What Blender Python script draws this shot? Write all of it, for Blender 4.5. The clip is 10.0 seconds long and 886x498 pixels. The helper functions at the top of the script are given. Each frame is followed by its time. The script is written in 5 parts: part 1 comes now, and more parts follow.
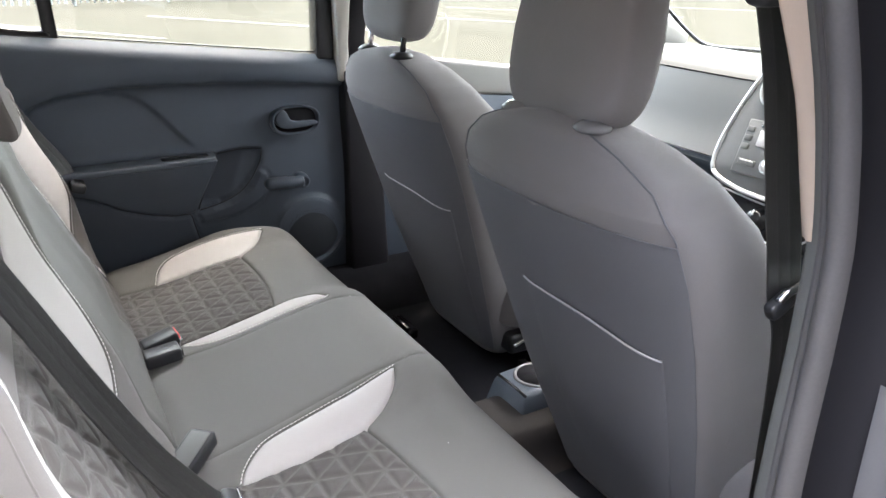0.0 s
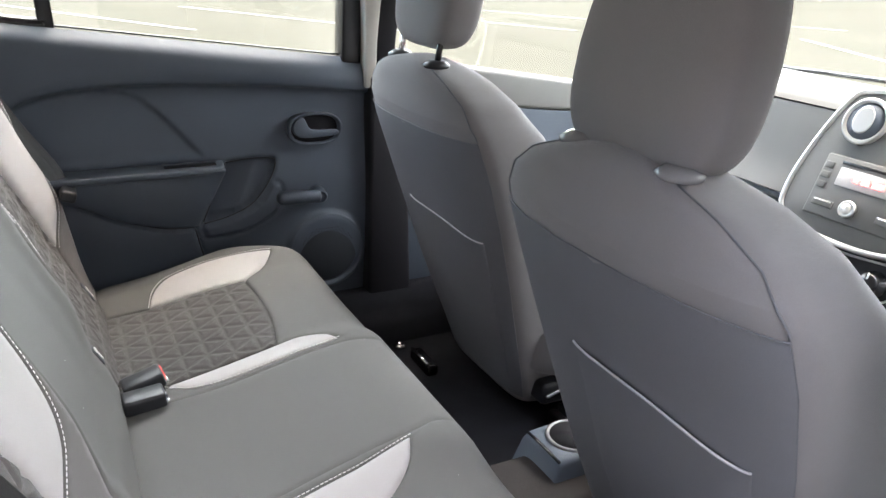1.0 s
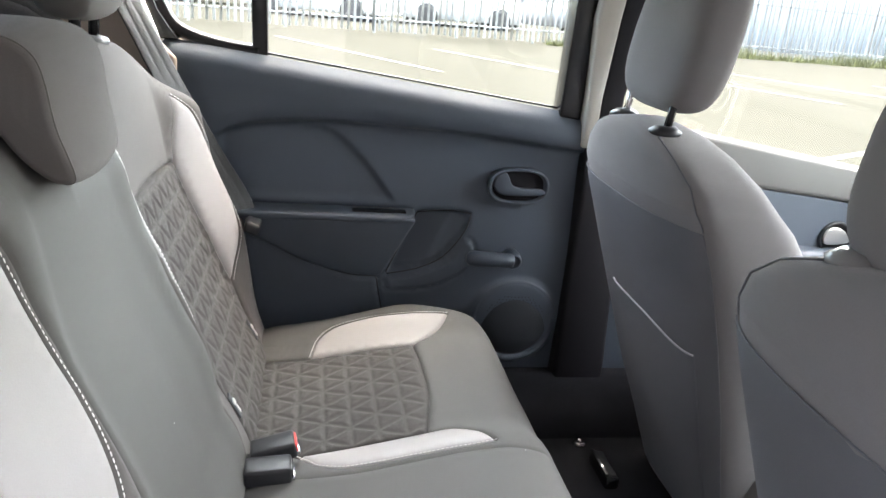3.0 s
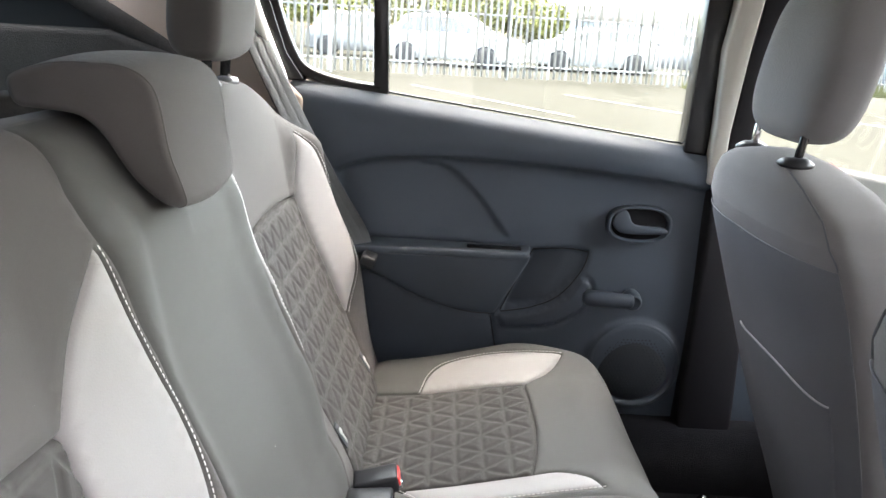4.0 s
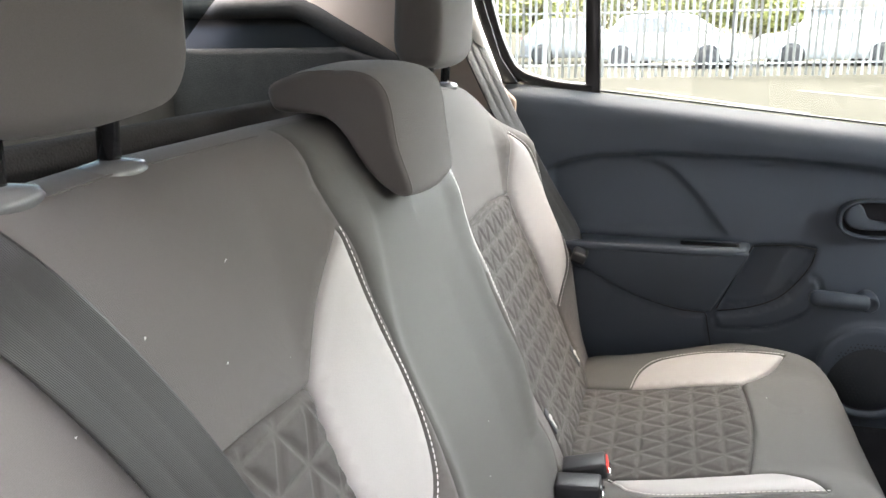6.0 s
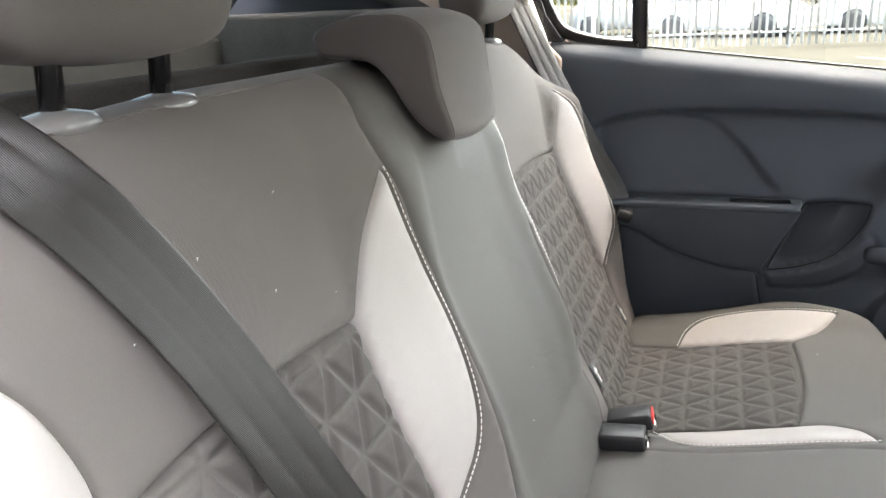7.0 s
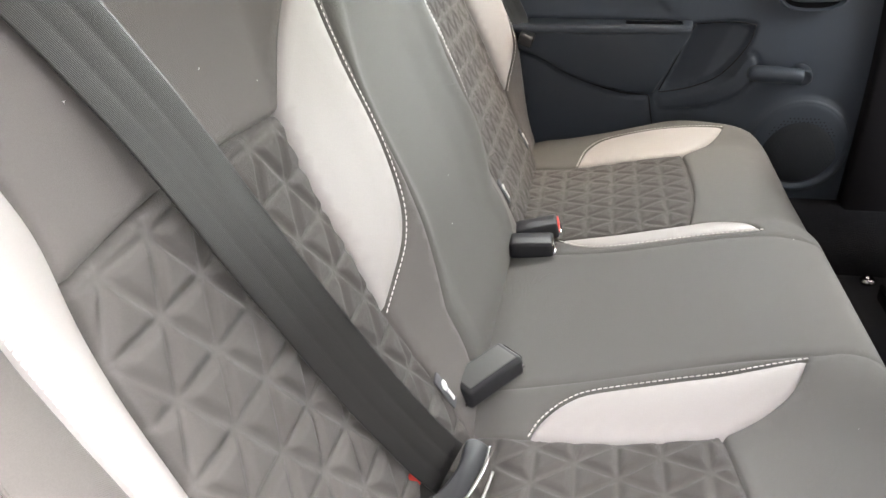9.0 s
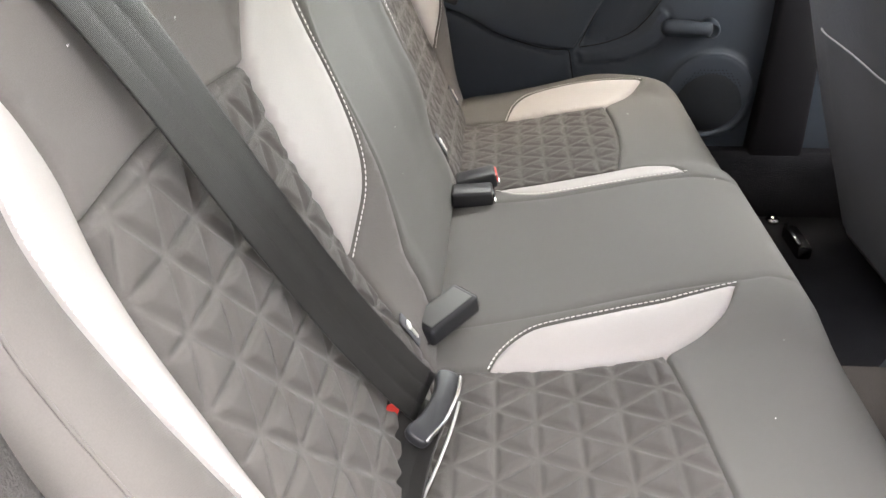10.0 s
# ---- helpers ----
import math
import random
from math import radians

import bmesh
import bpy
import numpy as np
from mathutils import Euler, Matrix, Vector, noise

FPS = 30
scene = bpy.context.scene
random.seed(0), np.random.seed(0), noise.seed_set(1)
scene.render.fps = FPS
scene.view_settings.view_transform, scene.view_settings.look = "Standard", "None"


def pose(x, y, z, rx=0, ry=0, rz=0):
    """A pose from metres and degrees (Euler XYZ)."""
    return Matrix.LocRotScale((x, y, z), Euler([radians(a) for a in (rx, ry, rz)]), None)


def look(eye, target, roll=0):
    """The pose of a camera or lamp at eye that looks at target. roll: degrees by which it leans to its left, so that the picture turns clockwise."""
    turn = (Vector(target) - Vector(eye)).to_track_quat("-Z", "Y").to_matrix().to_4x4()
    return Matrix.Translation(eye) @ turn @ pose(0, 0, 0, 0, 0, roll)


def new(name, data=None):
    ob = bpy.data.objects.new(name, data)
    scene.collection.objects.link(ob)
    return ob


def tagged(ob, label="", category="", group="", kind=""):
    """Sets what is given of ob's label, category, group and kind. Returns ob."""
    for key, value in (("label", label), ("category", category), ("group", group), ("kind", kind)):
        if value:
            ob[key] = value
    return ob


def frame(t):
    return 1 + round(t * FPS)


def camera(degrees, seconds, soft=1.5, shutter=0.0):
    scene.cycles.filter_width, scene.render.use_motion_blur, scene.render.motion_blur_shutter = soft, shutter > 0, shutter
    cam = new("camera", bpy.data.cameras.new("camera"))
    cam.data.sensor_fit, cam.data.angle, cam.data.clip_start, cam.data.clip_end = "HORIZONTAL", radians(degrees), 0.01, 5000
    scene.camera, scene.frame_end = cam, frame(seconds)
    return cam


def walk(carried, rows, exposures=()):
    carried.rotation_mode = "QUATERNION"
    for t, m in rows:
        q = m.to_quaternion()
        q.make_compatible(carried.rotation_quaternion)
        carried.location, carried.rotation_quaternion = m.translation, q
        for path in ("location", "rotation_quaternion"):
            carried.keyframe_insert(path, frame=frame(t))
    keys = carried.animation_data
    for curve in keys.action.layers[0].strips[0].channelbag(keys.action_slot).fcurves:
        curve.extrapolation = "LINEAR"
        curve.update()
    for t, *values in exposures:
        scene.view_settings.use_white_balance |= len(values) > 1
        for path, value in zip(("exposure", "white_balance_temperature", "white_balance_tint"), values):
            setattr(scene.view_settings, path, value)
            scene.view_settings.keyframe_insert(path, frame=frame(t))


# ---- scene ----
cam = camera(59.8, 10.0)
METRES, EYE, TILT, LEAN, TURN = 0.70, 1.208, -21.21, -0.04, -29.43
ROWS = [
    (0.0, 0.0, 0.0, 0.0, 0.0, 0.0, -0.0),
    (0.5, -0.0163, 0.1648, 0.0514, 0.48, -0.13, -1.08),
    (1.0, -0.0282, 0.2747, 0.0891, 1.5, 0.09, -2.87),
    (1.5, -0.0205, 0.3825, 0.1335, 4.32, 0.28, -5.38),
    (2.0, -0.028, 0.4669, 0.163, 8.54, 0.44, -8.11),
    (2.5, -0.0287, 0.5321, 0.1756, 12.86, 0.86, -10.24),
    (4.0, 0.0138, 0.6155, 0.1623, 27.13, 2.88, -13.36),
    (4.5, 0.0336, 0.6114, 0.158, 32.27, 2.34, -13.39),
    (5.0, 0.0419, 0.5938, 0.1564, 36.39, 1.81, -13.73),
    (5.5, 0.0498, 0.5793, 0.1454, 40.01, 0.78, -13.97),
    (7.0, 0.0856, 0.5753, 0.0852, 47.06, -2.93, -13.58),
    (7.5, 0.0911, 0.5746, 0.0543, 46.58, -5.09, -13.18),
    (8.0, 0.0939, 0.5671, 0.0302, 44.93, -7.52, -13.09),
    (8.5, 0.0906, 0.5574, 0.0059, 41.9, -9.71, -12.59),
    (9.0, 0.0823, 0.5436, -0.0135, 38.43, -11.03, -12.08),
    (9.5, 0.0676, 0.5143, -0.0281, 34.57, -11.6, -11.54),
    (10.0, 0.0636, 0.4606, -0.0488, 31.34, -12.06, -10.94),
]
walk(cam, [(t, pose(-0.461, -1.126, EYE, TILT, LEAN, TURN) @ pose(METRES * x, METRES * y, METRES * z, 90 + pitch, roll, yaw)) for t, x, y, z, yaw, pitch, roll in ROWS],
     exposures=[(0.0, 4.8, 7000, 13), (2.5, 4.88, 7000, 13), (5.5, 4.92, 7200, 13), (10.0, 4.9, 7600, 14)])

# ---- world and light ----
world = bpy.data.worlds.new("overcast_sky")
scene.world = world
world.use_nodes = True
wn = world.node_tree
sky = wn.nodes.new("ShaderNodeTexSky")
sky.sky_type = "NISHITA"
sky.sun_disc = False
sky.sun_elevation = radians(69)
sky.sun_rotation = radians(58)
sky.air_density, sky.dust_density, sky.ozone_density = 1.0, 3.5, 1.2
wn.nodes["Background"].inputs[1].default_value = 0.09
wn.links.new(sky.outputs[0], wn.nodes["Background"].inputs[0])
sun_data = bpy.data.lights.new("sun", "SUN")
sun_data.energy, sun_data.angle, sun_data.color = 1.7, radians(128), (0.95, 0.98, 1.0)
sun = new("sun", sun_data)
sun.matrix_world = look((1.6, 1.0, 5.0), (0, 0, 0))


# ---- materials ----
def material(name, color, rough=0.6, metal=0.0, grain=300.0, bump=0.15, vary=0.12, stain=4.0, dist=0.001, spec=0.4, sheen=0.0, weave=0.0, rand=0.0):
    m = bpy.data.materials.new(name)
    m.use_nodes = True
    nt = m.node_tree
    n, l = nt.nodes, nt.links
    b = n["Principled BSDF"]
    b.inputs["Roughness"].default_value, b.inputs["Metallic"].default_value = rough, metal
    b.inputs["Specular IOR Level"].default_value = spec
    if sheen:
        b.inputs["Sheen Weight"].default_value = sheen
        b.inputs["Sheen Roughness"].default_value = 0.4
    tc = n.new("ShaderNodeTexCoord")
    big, fine = n.new("ShaderNodeTexNoise"), n.new("ShaderNodeTexNoise")
    big.inputs["Scale"].default_value, big.inputs["Detail"].default_value = stain, 5
    fine.inputs["Scale"].default_value, fine.inputs["Detail"].default_value = grain, 2
    for t in (big, fine):
        l.new(tc.outputs["Object"], t.inputs["Vector"])
    both = n.new("ShaderNodeMath")
    both.operation = "ADD"
    l.new(big.outputs["Fac"], both.inputs[0])
    half = n.new("ShaderNodeMath")
    half.operation = "MULTIPLY"
    half.inputs[1].default_value = 0.6
    l.new(fine.outputs["Fac"], half.inputs[0])
    l.new(half.outputs[0], both.inputs[1])
    last = both.outputs[0]
    if rand:
        info, mul, plus = n.new("ShaderNodeObjectInfo"), n.new("ShaderNodeMath"), n.new("ShaderNodeMath")
        mul.operation, plus.operation = "MULTIPLY", "ADD"
        mul.inputs[1].default_value = rand
        l.new(info.outputs["Random"], mul.inputs[0])
        l.new(mul.outputs[0], plus.inputs[0])
        l.new(last, plus.inputs[1])
        last = plus.outputs[0]
    ramp = n.new("ShaderNodeMapRange")
    ramp.inputs["From Min"].default_value, ramp.inputs["From Max"].default_value = 0.45, 1.15 + rand
    ramp.inputs["To Min"].default_value, ramp.inputs["To Max"].default_value = 1 - vary, 1 + vary
    l.new(last, ramp.inputs[0])
    mix = n.new("ShaderNodeVectorMath")
    mix.operation = "SCALE"
    mix.inputs[0].default_value = color
    l.new(ramp.outputs[0], mix.inputs["Scale"])
    l.new(mix.outputs[0], b.inputs["Base Color"])
    height = fine.outputs["Fac"]
    if weave:
        wv = n.new("ShaderNodeTexWave")
        wv.inputs["Scale"].default_value, wv.inputs["Distortion"].default_value = weave, 1.5
        wv.bands_direction = "DIAGONAL"
        l.new(tc.outputs["Object"], wv.inputs["Vector"])
        add = n.new("ShaderNodeMath")
        add.operation = "ADD"
        l.new(fine.outputs["Fac"], add.inputs[0])
        l.new(wv.outputs["Fac"], add.inputs[1])
        height = add.outputs[0]
    rr = n.new("ShaderNodeMapRange")
    rr.inputs["To Min"].default_value, rr.inputs["To Max"].default_value = max(0.02, rough - 0.08), min(1, rough + 0.08)
    l.new(big.outputs["Fac"], rr.inputs[0])
    l.new(rr.outputs[0], b.inputs["Roughness"])
    bp = n.new("ShaderNodeBump")
    bp.inputs["Strength"].default_value, bp.inputs["Distance"].default_value = bump, dist
    l.new(height, bp.inputs["Height"])
    l.new(bp.outputs[0], b.inputs["Normal"])
    return m


FABRIC = material("charcoal_fabric", (0.146, 0.136, 0.129), 0.9, grain=900, bump=0.25, vary=0.1, stain=5, sheen=0.15, weave=760, spec=0.2)
CENTRE = material("grey_synthetic_fabric", (0.135, 0.132, 0.124), 0.68, grain=1100, bump=0.25, vary=0.07, stain=4, weave=800, spec=0.3)
# same fabric as CENTRE, shade put into its colour for the backrest panel
CENTRE_SHADED = material("grey_synthetic_fabric_shaded", (0.125, 0.123, 0.115), 0.70, grain=1100, bump=0.25, vary=0.07, stain=4, weave=800, spec=0.3)
QUILT = material("quilted_fabric", (0.106, 0.100, 0.095), 0.95, grain=1200, bump=0.35, vary=0.14, stain=7, sheen=0.12, weave=800, spec=0.15)
FRONTCLOTH = material("front_seat_cloth", (0.192, 0.185, 0.186), 0.9, grain=900, bump=0.25, vary=0.1, stain=5, sheen=0.15, weave=760, spec=0.2)
WHITE = material("pale_leatherette", (0.45, 0.428, 0.415), 0.5, grain=700, bump=0.12, vary=0.04, stain=5)
BACKCLOTH = material("dark_seat_back_cloth", (0.130, 0.133, 0.143), 0.7, grain=900, bump=0.25, vary=0.12, stain=5, weave=800, spec=0.3)


def pressed_lines(m):
    """The pressed quilting lines of the cloth are smoother and paler than its raised triangles."""
    n, l = m.node_tree.nodes, m.node_tree.links
    b = n["Principled BSDF"]
    src = b.inputs["Base Color"].links[0].from_socket
    att, mul, one, mix = n.new("ShaderNodeAttribute"), n.new("ShaderNodeMath"), n.new("ShaderNodeMath"), n.new("ShaderNodeVectorMath")
    att.attribute_name = "groove"
    mul.operation, one.operation, mix.operation = "MULTIPLY", "ADD", "SCALE"
    mul.inputs[1].default_value = 0.28
    one.inputs[1].default_value = 0.96
    l.new(att.outputs["Fac"], mul.inputs[0])
    l.new(mul.outputs[0], one.inputs[0])
    l.new(src, mix.inputs[0])
    l.new(one.outputs[0], mix.inputs["Scale"])
    l.new(mix.outputs[0], b.inputs["Base Color"])


pressed_lines(QUILT)
THREAD = material("white_thread", (0.75, 0.73, 0.70), 0.8, grain=900, vary=0.1)
PLASTIC = material("grained_black_plastic", (0.068, 0.084, 0.106), 0.52, grain=1500, bump=0.2, vary=0.12, stain=3, spec=0.45)
SPEAKER = material("speaker_grille", (0.036, 0.041, 0.048), 0.6, grain=1500, bump=0.2, vary=0.12, stain=3, spec=0.35)
PLASTIC2 = material("satin_black_plastic", (0.020, 0.021, 0.024), 0.38, grain=1300, bump=0.12, vary=0.12, stain=5)
GLOSS = material("glossy_black_plastic", (0.012, 0.012, 0.013), 0.22, grain=400, bump=0.03, vary=0.1)
PALEGREY = material("pale_grey_plastic", (0.18, 0.18, 0.17), 0.55, grain=1400, bump=0.15, vary=0.06, stain=3)
DASHGREY = material("mid_grey_plastic", (0.11, 0.112, 0.108), 0.55, grain=1400, bump=0.15, vary=0.06, stain=3)
DASHTOP = material("soft_grey_pad", (0.062, 0.063, 0.060), 0.7, grain=1400, bump=0.2, vary=0.06, stain=3, spec=0.25)
SILVER = material("satin_silver_trim", (0.62, 0.62, 0.60), 0.32, metal=0.8, grain=500, bump=0.03, vary=0.05)
GLOSSGREY = material("glossy_grey_plastic", (0.20, 0.20, 0.20), 0.25, grain=400, bump=0.03, vary=0.06)
CHROME = material("steel", (0.65, 0.65, 0.66), 0.2, metal=1.0, grain=400, bump=0.03, vary=0.05)
BEIGE = material("beige_trim", (0.46, 0.37, 0.30), 0.7, grain=900, bump=0.2, vary=0.05, stain=3)
PALETRIM = material("pale_pillar_trim", (0.40, 0.385, 0.345), 0.7, grain=900, bump=0.2, vary=0.05, stain=3)
CREAM = material("cream_headliner", (0.74, 0.71, 0.66), 0.85, grain=900, bump=0.2, vary=0.05, stain=3)
CARPET = material("black_carpet", (0.015, 0.015, 0.018), 1.0, grain=600, bump=0.9, vary=0.4, stain=9, dist=0.003, spec=0.1)
# paler than CARPET: light from the open door is put into the colour
TUNNEL = material("door_lit_carpet", (0.038, 0.034, 0.033), 1.0, grain=600, bump=0.7, vary=0.25, stain=9, dist=0.002, spec=0.1)
BOOTCLOTH = material("boot_lining", (0.07, 0.066, 0.065), 0.95, grain=500, bump=0.8, vary=0.3, stain=12, dist=0.002, spec=0.1)
RUBBER = material("grey_rubber_seal", (0.085, 0.081, 0.083), 0.5, grain=300, bump=0.1, vary=0.15, stain=6)
PAINT = material("dark_body_paint", (0.022, 0.022, 0.027), 0.25, grain=500, bump=0.02, vary=0.1)
GREYPAINT = material("grey_body_paint", (0.085, 0.085, 0.092), 0.3, grain=500, bump=0.02, vary=0.06)
MATTBLACK = material("matt_black_film", (0.014, 0.0135, 0.016), 0.6, grain=500, bump=0.05, vary=0.15, spec=0.15)
BELT = material("seat_belt_webbing", (0.016, 0.016, 0.0155), 0.32, grain=1200, bump=0.3, vary=0.15, stain=8, weave=420, spec=0.6)
RED = material("red_button", (0.70, 0.05, 0.04), 0.4, grain=300, vary=0.05)
TAG = material("white_tag_cloth", (0.8, 0.8, 0.78), 0.8, grain=900, vary=0.05)
ASPHALT = material("pale_worn_asphalt", (0.043, 0.041, 0.034), 0.95, grain=9, bump=0.15, vary=0.16, stain=0.35, dist=0.01, spec=0.0)
LINE = material("white_road_paint", (0.13, 0.125, 0.11), 0.7, grain=60, bump=0.2, vary=0.12, stain=2)
STEEL = material("galvanised_steel", (0.25, 0.25, 0.24), 0.6, metal=0.0, grain=60, vary=0.1, rand=0.3)
GRASS = material("dry_grass", (0.075, 0.078, 0.022), 0.9, grain=30, vary=0.3, stain=2)
LEAF = material("leaf_green", (0.15, 0.155, 0.045), 0.7, grain=8, vary=0.4, stain=1)
BARK = material("bark", (0.12, 0.10, 0.08), 0.9, grain=20, bump=0.6, vary=0.3)
CARWHITE = material("white_car_paint", (0.34, 0.34, 0.33), 0.3, grain=40, bump=0.01, vary=0.04)
CARSILVER = material("silver_car_paint", (0.20, 0.20, 0.20), 0.3, metal=0.3, grain=40, bump=0.01, vary=0.05)
CARGLASS = material("tinted_car_glass", (0.09, 0.095, 0.10), 0.2, grain=10, bump=0.0, vary=0.05, spec=0.25)
TYRE = material("tyre_rubber", (0.03, 0.03, 0.03), 0.8, grain=60, vary=0.1)
CLADDING = material("pale_metal_cladding", (0.55, 0.58, 0.62), 0.6, grain=20, vary=0.06, stain=0.5)
ROOFING = material("brown_roof_sheet", (0.26, 0.22, 0.18), 0.8, grain=10, vary=0.12, stain=0.5)
RENDERED = material("grey_render", (0.13, 0.122, 0.122), 0.9, grain=30, bump=0.4, vary=0.1, stain=1.0, dist=0.005)
SCREEN = material("grey_display", (0.45, 0.44, 0.43), 0.3, grain=200, vary=0.1)


def lit(name, color, strength):
    m = bpy.data.materials.new(name)
    m.use_nodes = True
    b = m.node_tree.nodes["Principled BSDF"]
    b.inputs["Base Color"].default_value = (*color, 1)
    b.inputs["Emission Color"].default_value = (*color, 1)
    b.inputs["Emission Strength"].default_value = strength
    return m


REDLED = lit("red_display_digits", (1.0, 0.05, 0.05), 0.8)


def pane_glass(name, tint):
    m = bpy.data.materials.new(name)
    m.use_nodes = True
    n, l = m.node_tree.nodes, m.node_tree.links
    n.remove(n["Principled BSDF"])
    clear, gloss, mix = n.new("ShaderNodeBsdfTransparent"), n.new("ShaderNodeBsdfGlossy"), n.new("ShaderNodeMixShader")
    clear.inputs[0].default_value = (*tint, 1)
    gloss.inputs["Roughness"].default_value = 0.02
    mix.inputs[0].default_value = 0.05
    l.new(clear.outputs[0], mix.inputs[1])
    l.new(gloss.outputs[0], mix.inputs[2])
    l.new(mix.outputs[0], n["Material Output"].inputs[0])
    return m


GLASS = pane_glass("window_glass", (0.90, 0.93, 0.91))
# tint added to the rear window to keep direct light out of the boot
DARKGLASS = pane_glass("dark_tinted_glass", (0.36, 0.39, 0.38))


# ---- mesh helpers ----
def thing(name, label, category, at=(0, 0, 0), group="", kind=""):
    return tagged(put(new(name), at), label, category, group, kind)


def put(ob, at):
    ob.location = at
    return ob


def part(name, bm, mat, parent, label="", smooth=True):
    me = bpy.data.meshes.new(name)
    bm.normal_update()
    bm.to_mesh(me)
    bm.free()
    me.materials.append(mat)
    if smooth:
        me.polygons.foreach_set("use_smooth", [True] * len(me.polygons))
    ob = new(name, me)
    if parent:
        ob.parent = parent
        ob.location = -parent.location if parent.parent is None else (0, 0, 0)
    if label:
        ob["label"] = label
    return ob


def solo(name, bm, mat, label, category, group="", kind="", smooth=True):
    return tagged(part(name, bm, mat, None, "", smooth), label, category, group, kind)


def ease(a, b, x):
    k = np.clip((np.asarray(x, float) - a) / (b - a), 0, 1)
    return k * k * (3 - 2 * k)


def spline(pts, n=8, closed=False):
    """Points along a smooth curve through pts."""
    p = [np.array(q, float) for q in pts]
    k, out = len(p), []
    for i in range(k if closed else k - 1):
        if closed:
            a, b, c, d = p[i - 1], p[i], p[(i + 1) % k], p[(i + 2) % k]
        else:
            a, b, c, d = p[max(i - 1, 0)], p[i], p[i + 1], p[min(i + 2, k - 1)]
        for j in range(n):
            t = j / n
            out.append(0.5 * (2 * b + (c - a) * t + (2 * a - 5 * b + 4 * c - d) * t * t + (3 * b - a - 3 * c + d) * t ** 3))
    if not closed:
        out.append(p[-1])
    return np.array(out)


def even(line, step):
    """The same polyline, resampled at even steps."""
    line = np.asarray(line, float)
    seg = np.linalg.norm(np.diff(line, axis=0), axis=1)
    s = np.concatenate([[0], np.cumsum(seg)])
    u = np.linspace(0, s[-1], max(2, int(round(s[-1] / step)) + 1))
    return np.stack([np.interp(u, s, line[:, k]) for k in range(line.shape[1])], 1)


def inside(pts, poly):
    x, y = pts[:, 0], pts[:, 1]
    res = np.zeros(len(pts), bool)
    for (x1, y1), (x2, y2) in zip(poly, np.roll(poly, -1, axis=0)):
        if y1 != y2:
            res ^= ((y1 > y) != (y2 > y)) & (x < (x2 - x1) * (y - y1) / (y2 - y1) + x1)
    return res


def away(pts, line, closed=True):
    """Distance of each point from a polyline."""
    best = np.full(len(pts), 9.0)
    ends = np.roll(line, -1, axis=0) if closed else line[1:]
    for a, b in zip(line, ends):
        d = b - a
        k = np.clip(((pts - a) @ d) / max(d @ d, 1e-12), 0, 1)
        best = np.minimum(best, np.linalg.norm(pts - a - k[:, None] * d, axis=1))
    return best


def cut_sheet(outline, regions, step, fine=None, rings=()):
    """A flat triangle mesh cut along the regions' borders. Returns points, triangles and each triangle's region (-1: the rest)."""
    from mathutils.geometry import delaunay_2d_cdt
    loops = [np.asarray(outline, float)] + [np.asarray(r, float) for r in regions]
    verts, edges = [], []
    for lp in loops:
        k = len(verts)
        verts += [tuple(p) for p in lp]
        edges += [(k + i, k + (i + 1) % len(lp)) for i in range(len(lp))]
    lo, hi = loops[0].min(0), loops[0].max(0)
    gx, gy = np.meshgrid(np.arange(lo[0], hi[0], step), np.arange(lo[1], hi[1], step * 0.87))
    gx = gx + (np.arange(gx.shape[0]) % 2)[:, None] * step / 2
    g = np.stack([gx.ravel(), gy.ravel()], 1)
    keep = inside(g, loops[0])
    near = np.full(len(g), 9.0)
    for lp in loops:
        near = np.minimum(near, away(g, lp))
    keep &= near > (max(step * 0.45, rings[-1] + 0.003) if rings else step * 0.45)
    for i, f in (fine or {}).items():
        keep &= ~inside(g, loops[i + 1])
    pts = [g[keep]]
    for i, lp in enumerate(loops[1:] if rings else []):
        line = even(np.vstack([lp, lp[:1]]), 0.005)[:-1]
        t = np.roll(line, -1, axis=0) - np.roll(line, 1, axis=0)
        nrm = np.stack([t[:, 1], -t[:, 0]], 1) / (np.linalg.norm(t, axis=1)[:, None] + 1e-9)
        for d in rings:
            for sgn in (-1, 1):
                q = line + sgn * d * nrm
                ok = inside(q, loops[0])
                for other in loops:
                    ok &= away(q, other) > d * 0.9
                for k in (fine or {}):
                    ok &= ~inside(q, loops[k + 1])
                pts.append(q[ok])
    for i, f in (fine or {}).items():
        lo, hi = loops[i + 1].min(0), loops[i + 1].max(0)
        fx, fy = np.meshgrid(np.arange(lo[0], hi[0], f), np.arange(lo[1], hi[1], f * 0.87))
        fx = fx + (np.arange(fx.shape[0]) % 2)[:, None] * f / 2
        q = np.stack([fx.ravel(), fy.ravel()], 1)
        ok = inside(q, loops[i + 1]) & inside(q, loops[0])
        for lp in loops:
            ok &= away(q, lp) > f * 0.5
        pts.append(q[ok])
    verts += [tuple(p) for p in np.concatenate(pts)]
    v, e, f, *_ = delaunay_2d_cdt([Vector(p) for p in verts], edges, [], 1, 1e-6)
    v = np.array([tuple(p) for p in v])
    f = np.array([t for t in f if len(t) == 3])
    mid = v[f].mean(1)
    f, mid = f[inside(mid, loops[0])], mid[inside(mid, loops[0])]
    cls = np.full(len(f), -1)
    for i, r in enumerate(loops[1:]):
        cls[inside(mid, r)] = i
    return v, f, cls


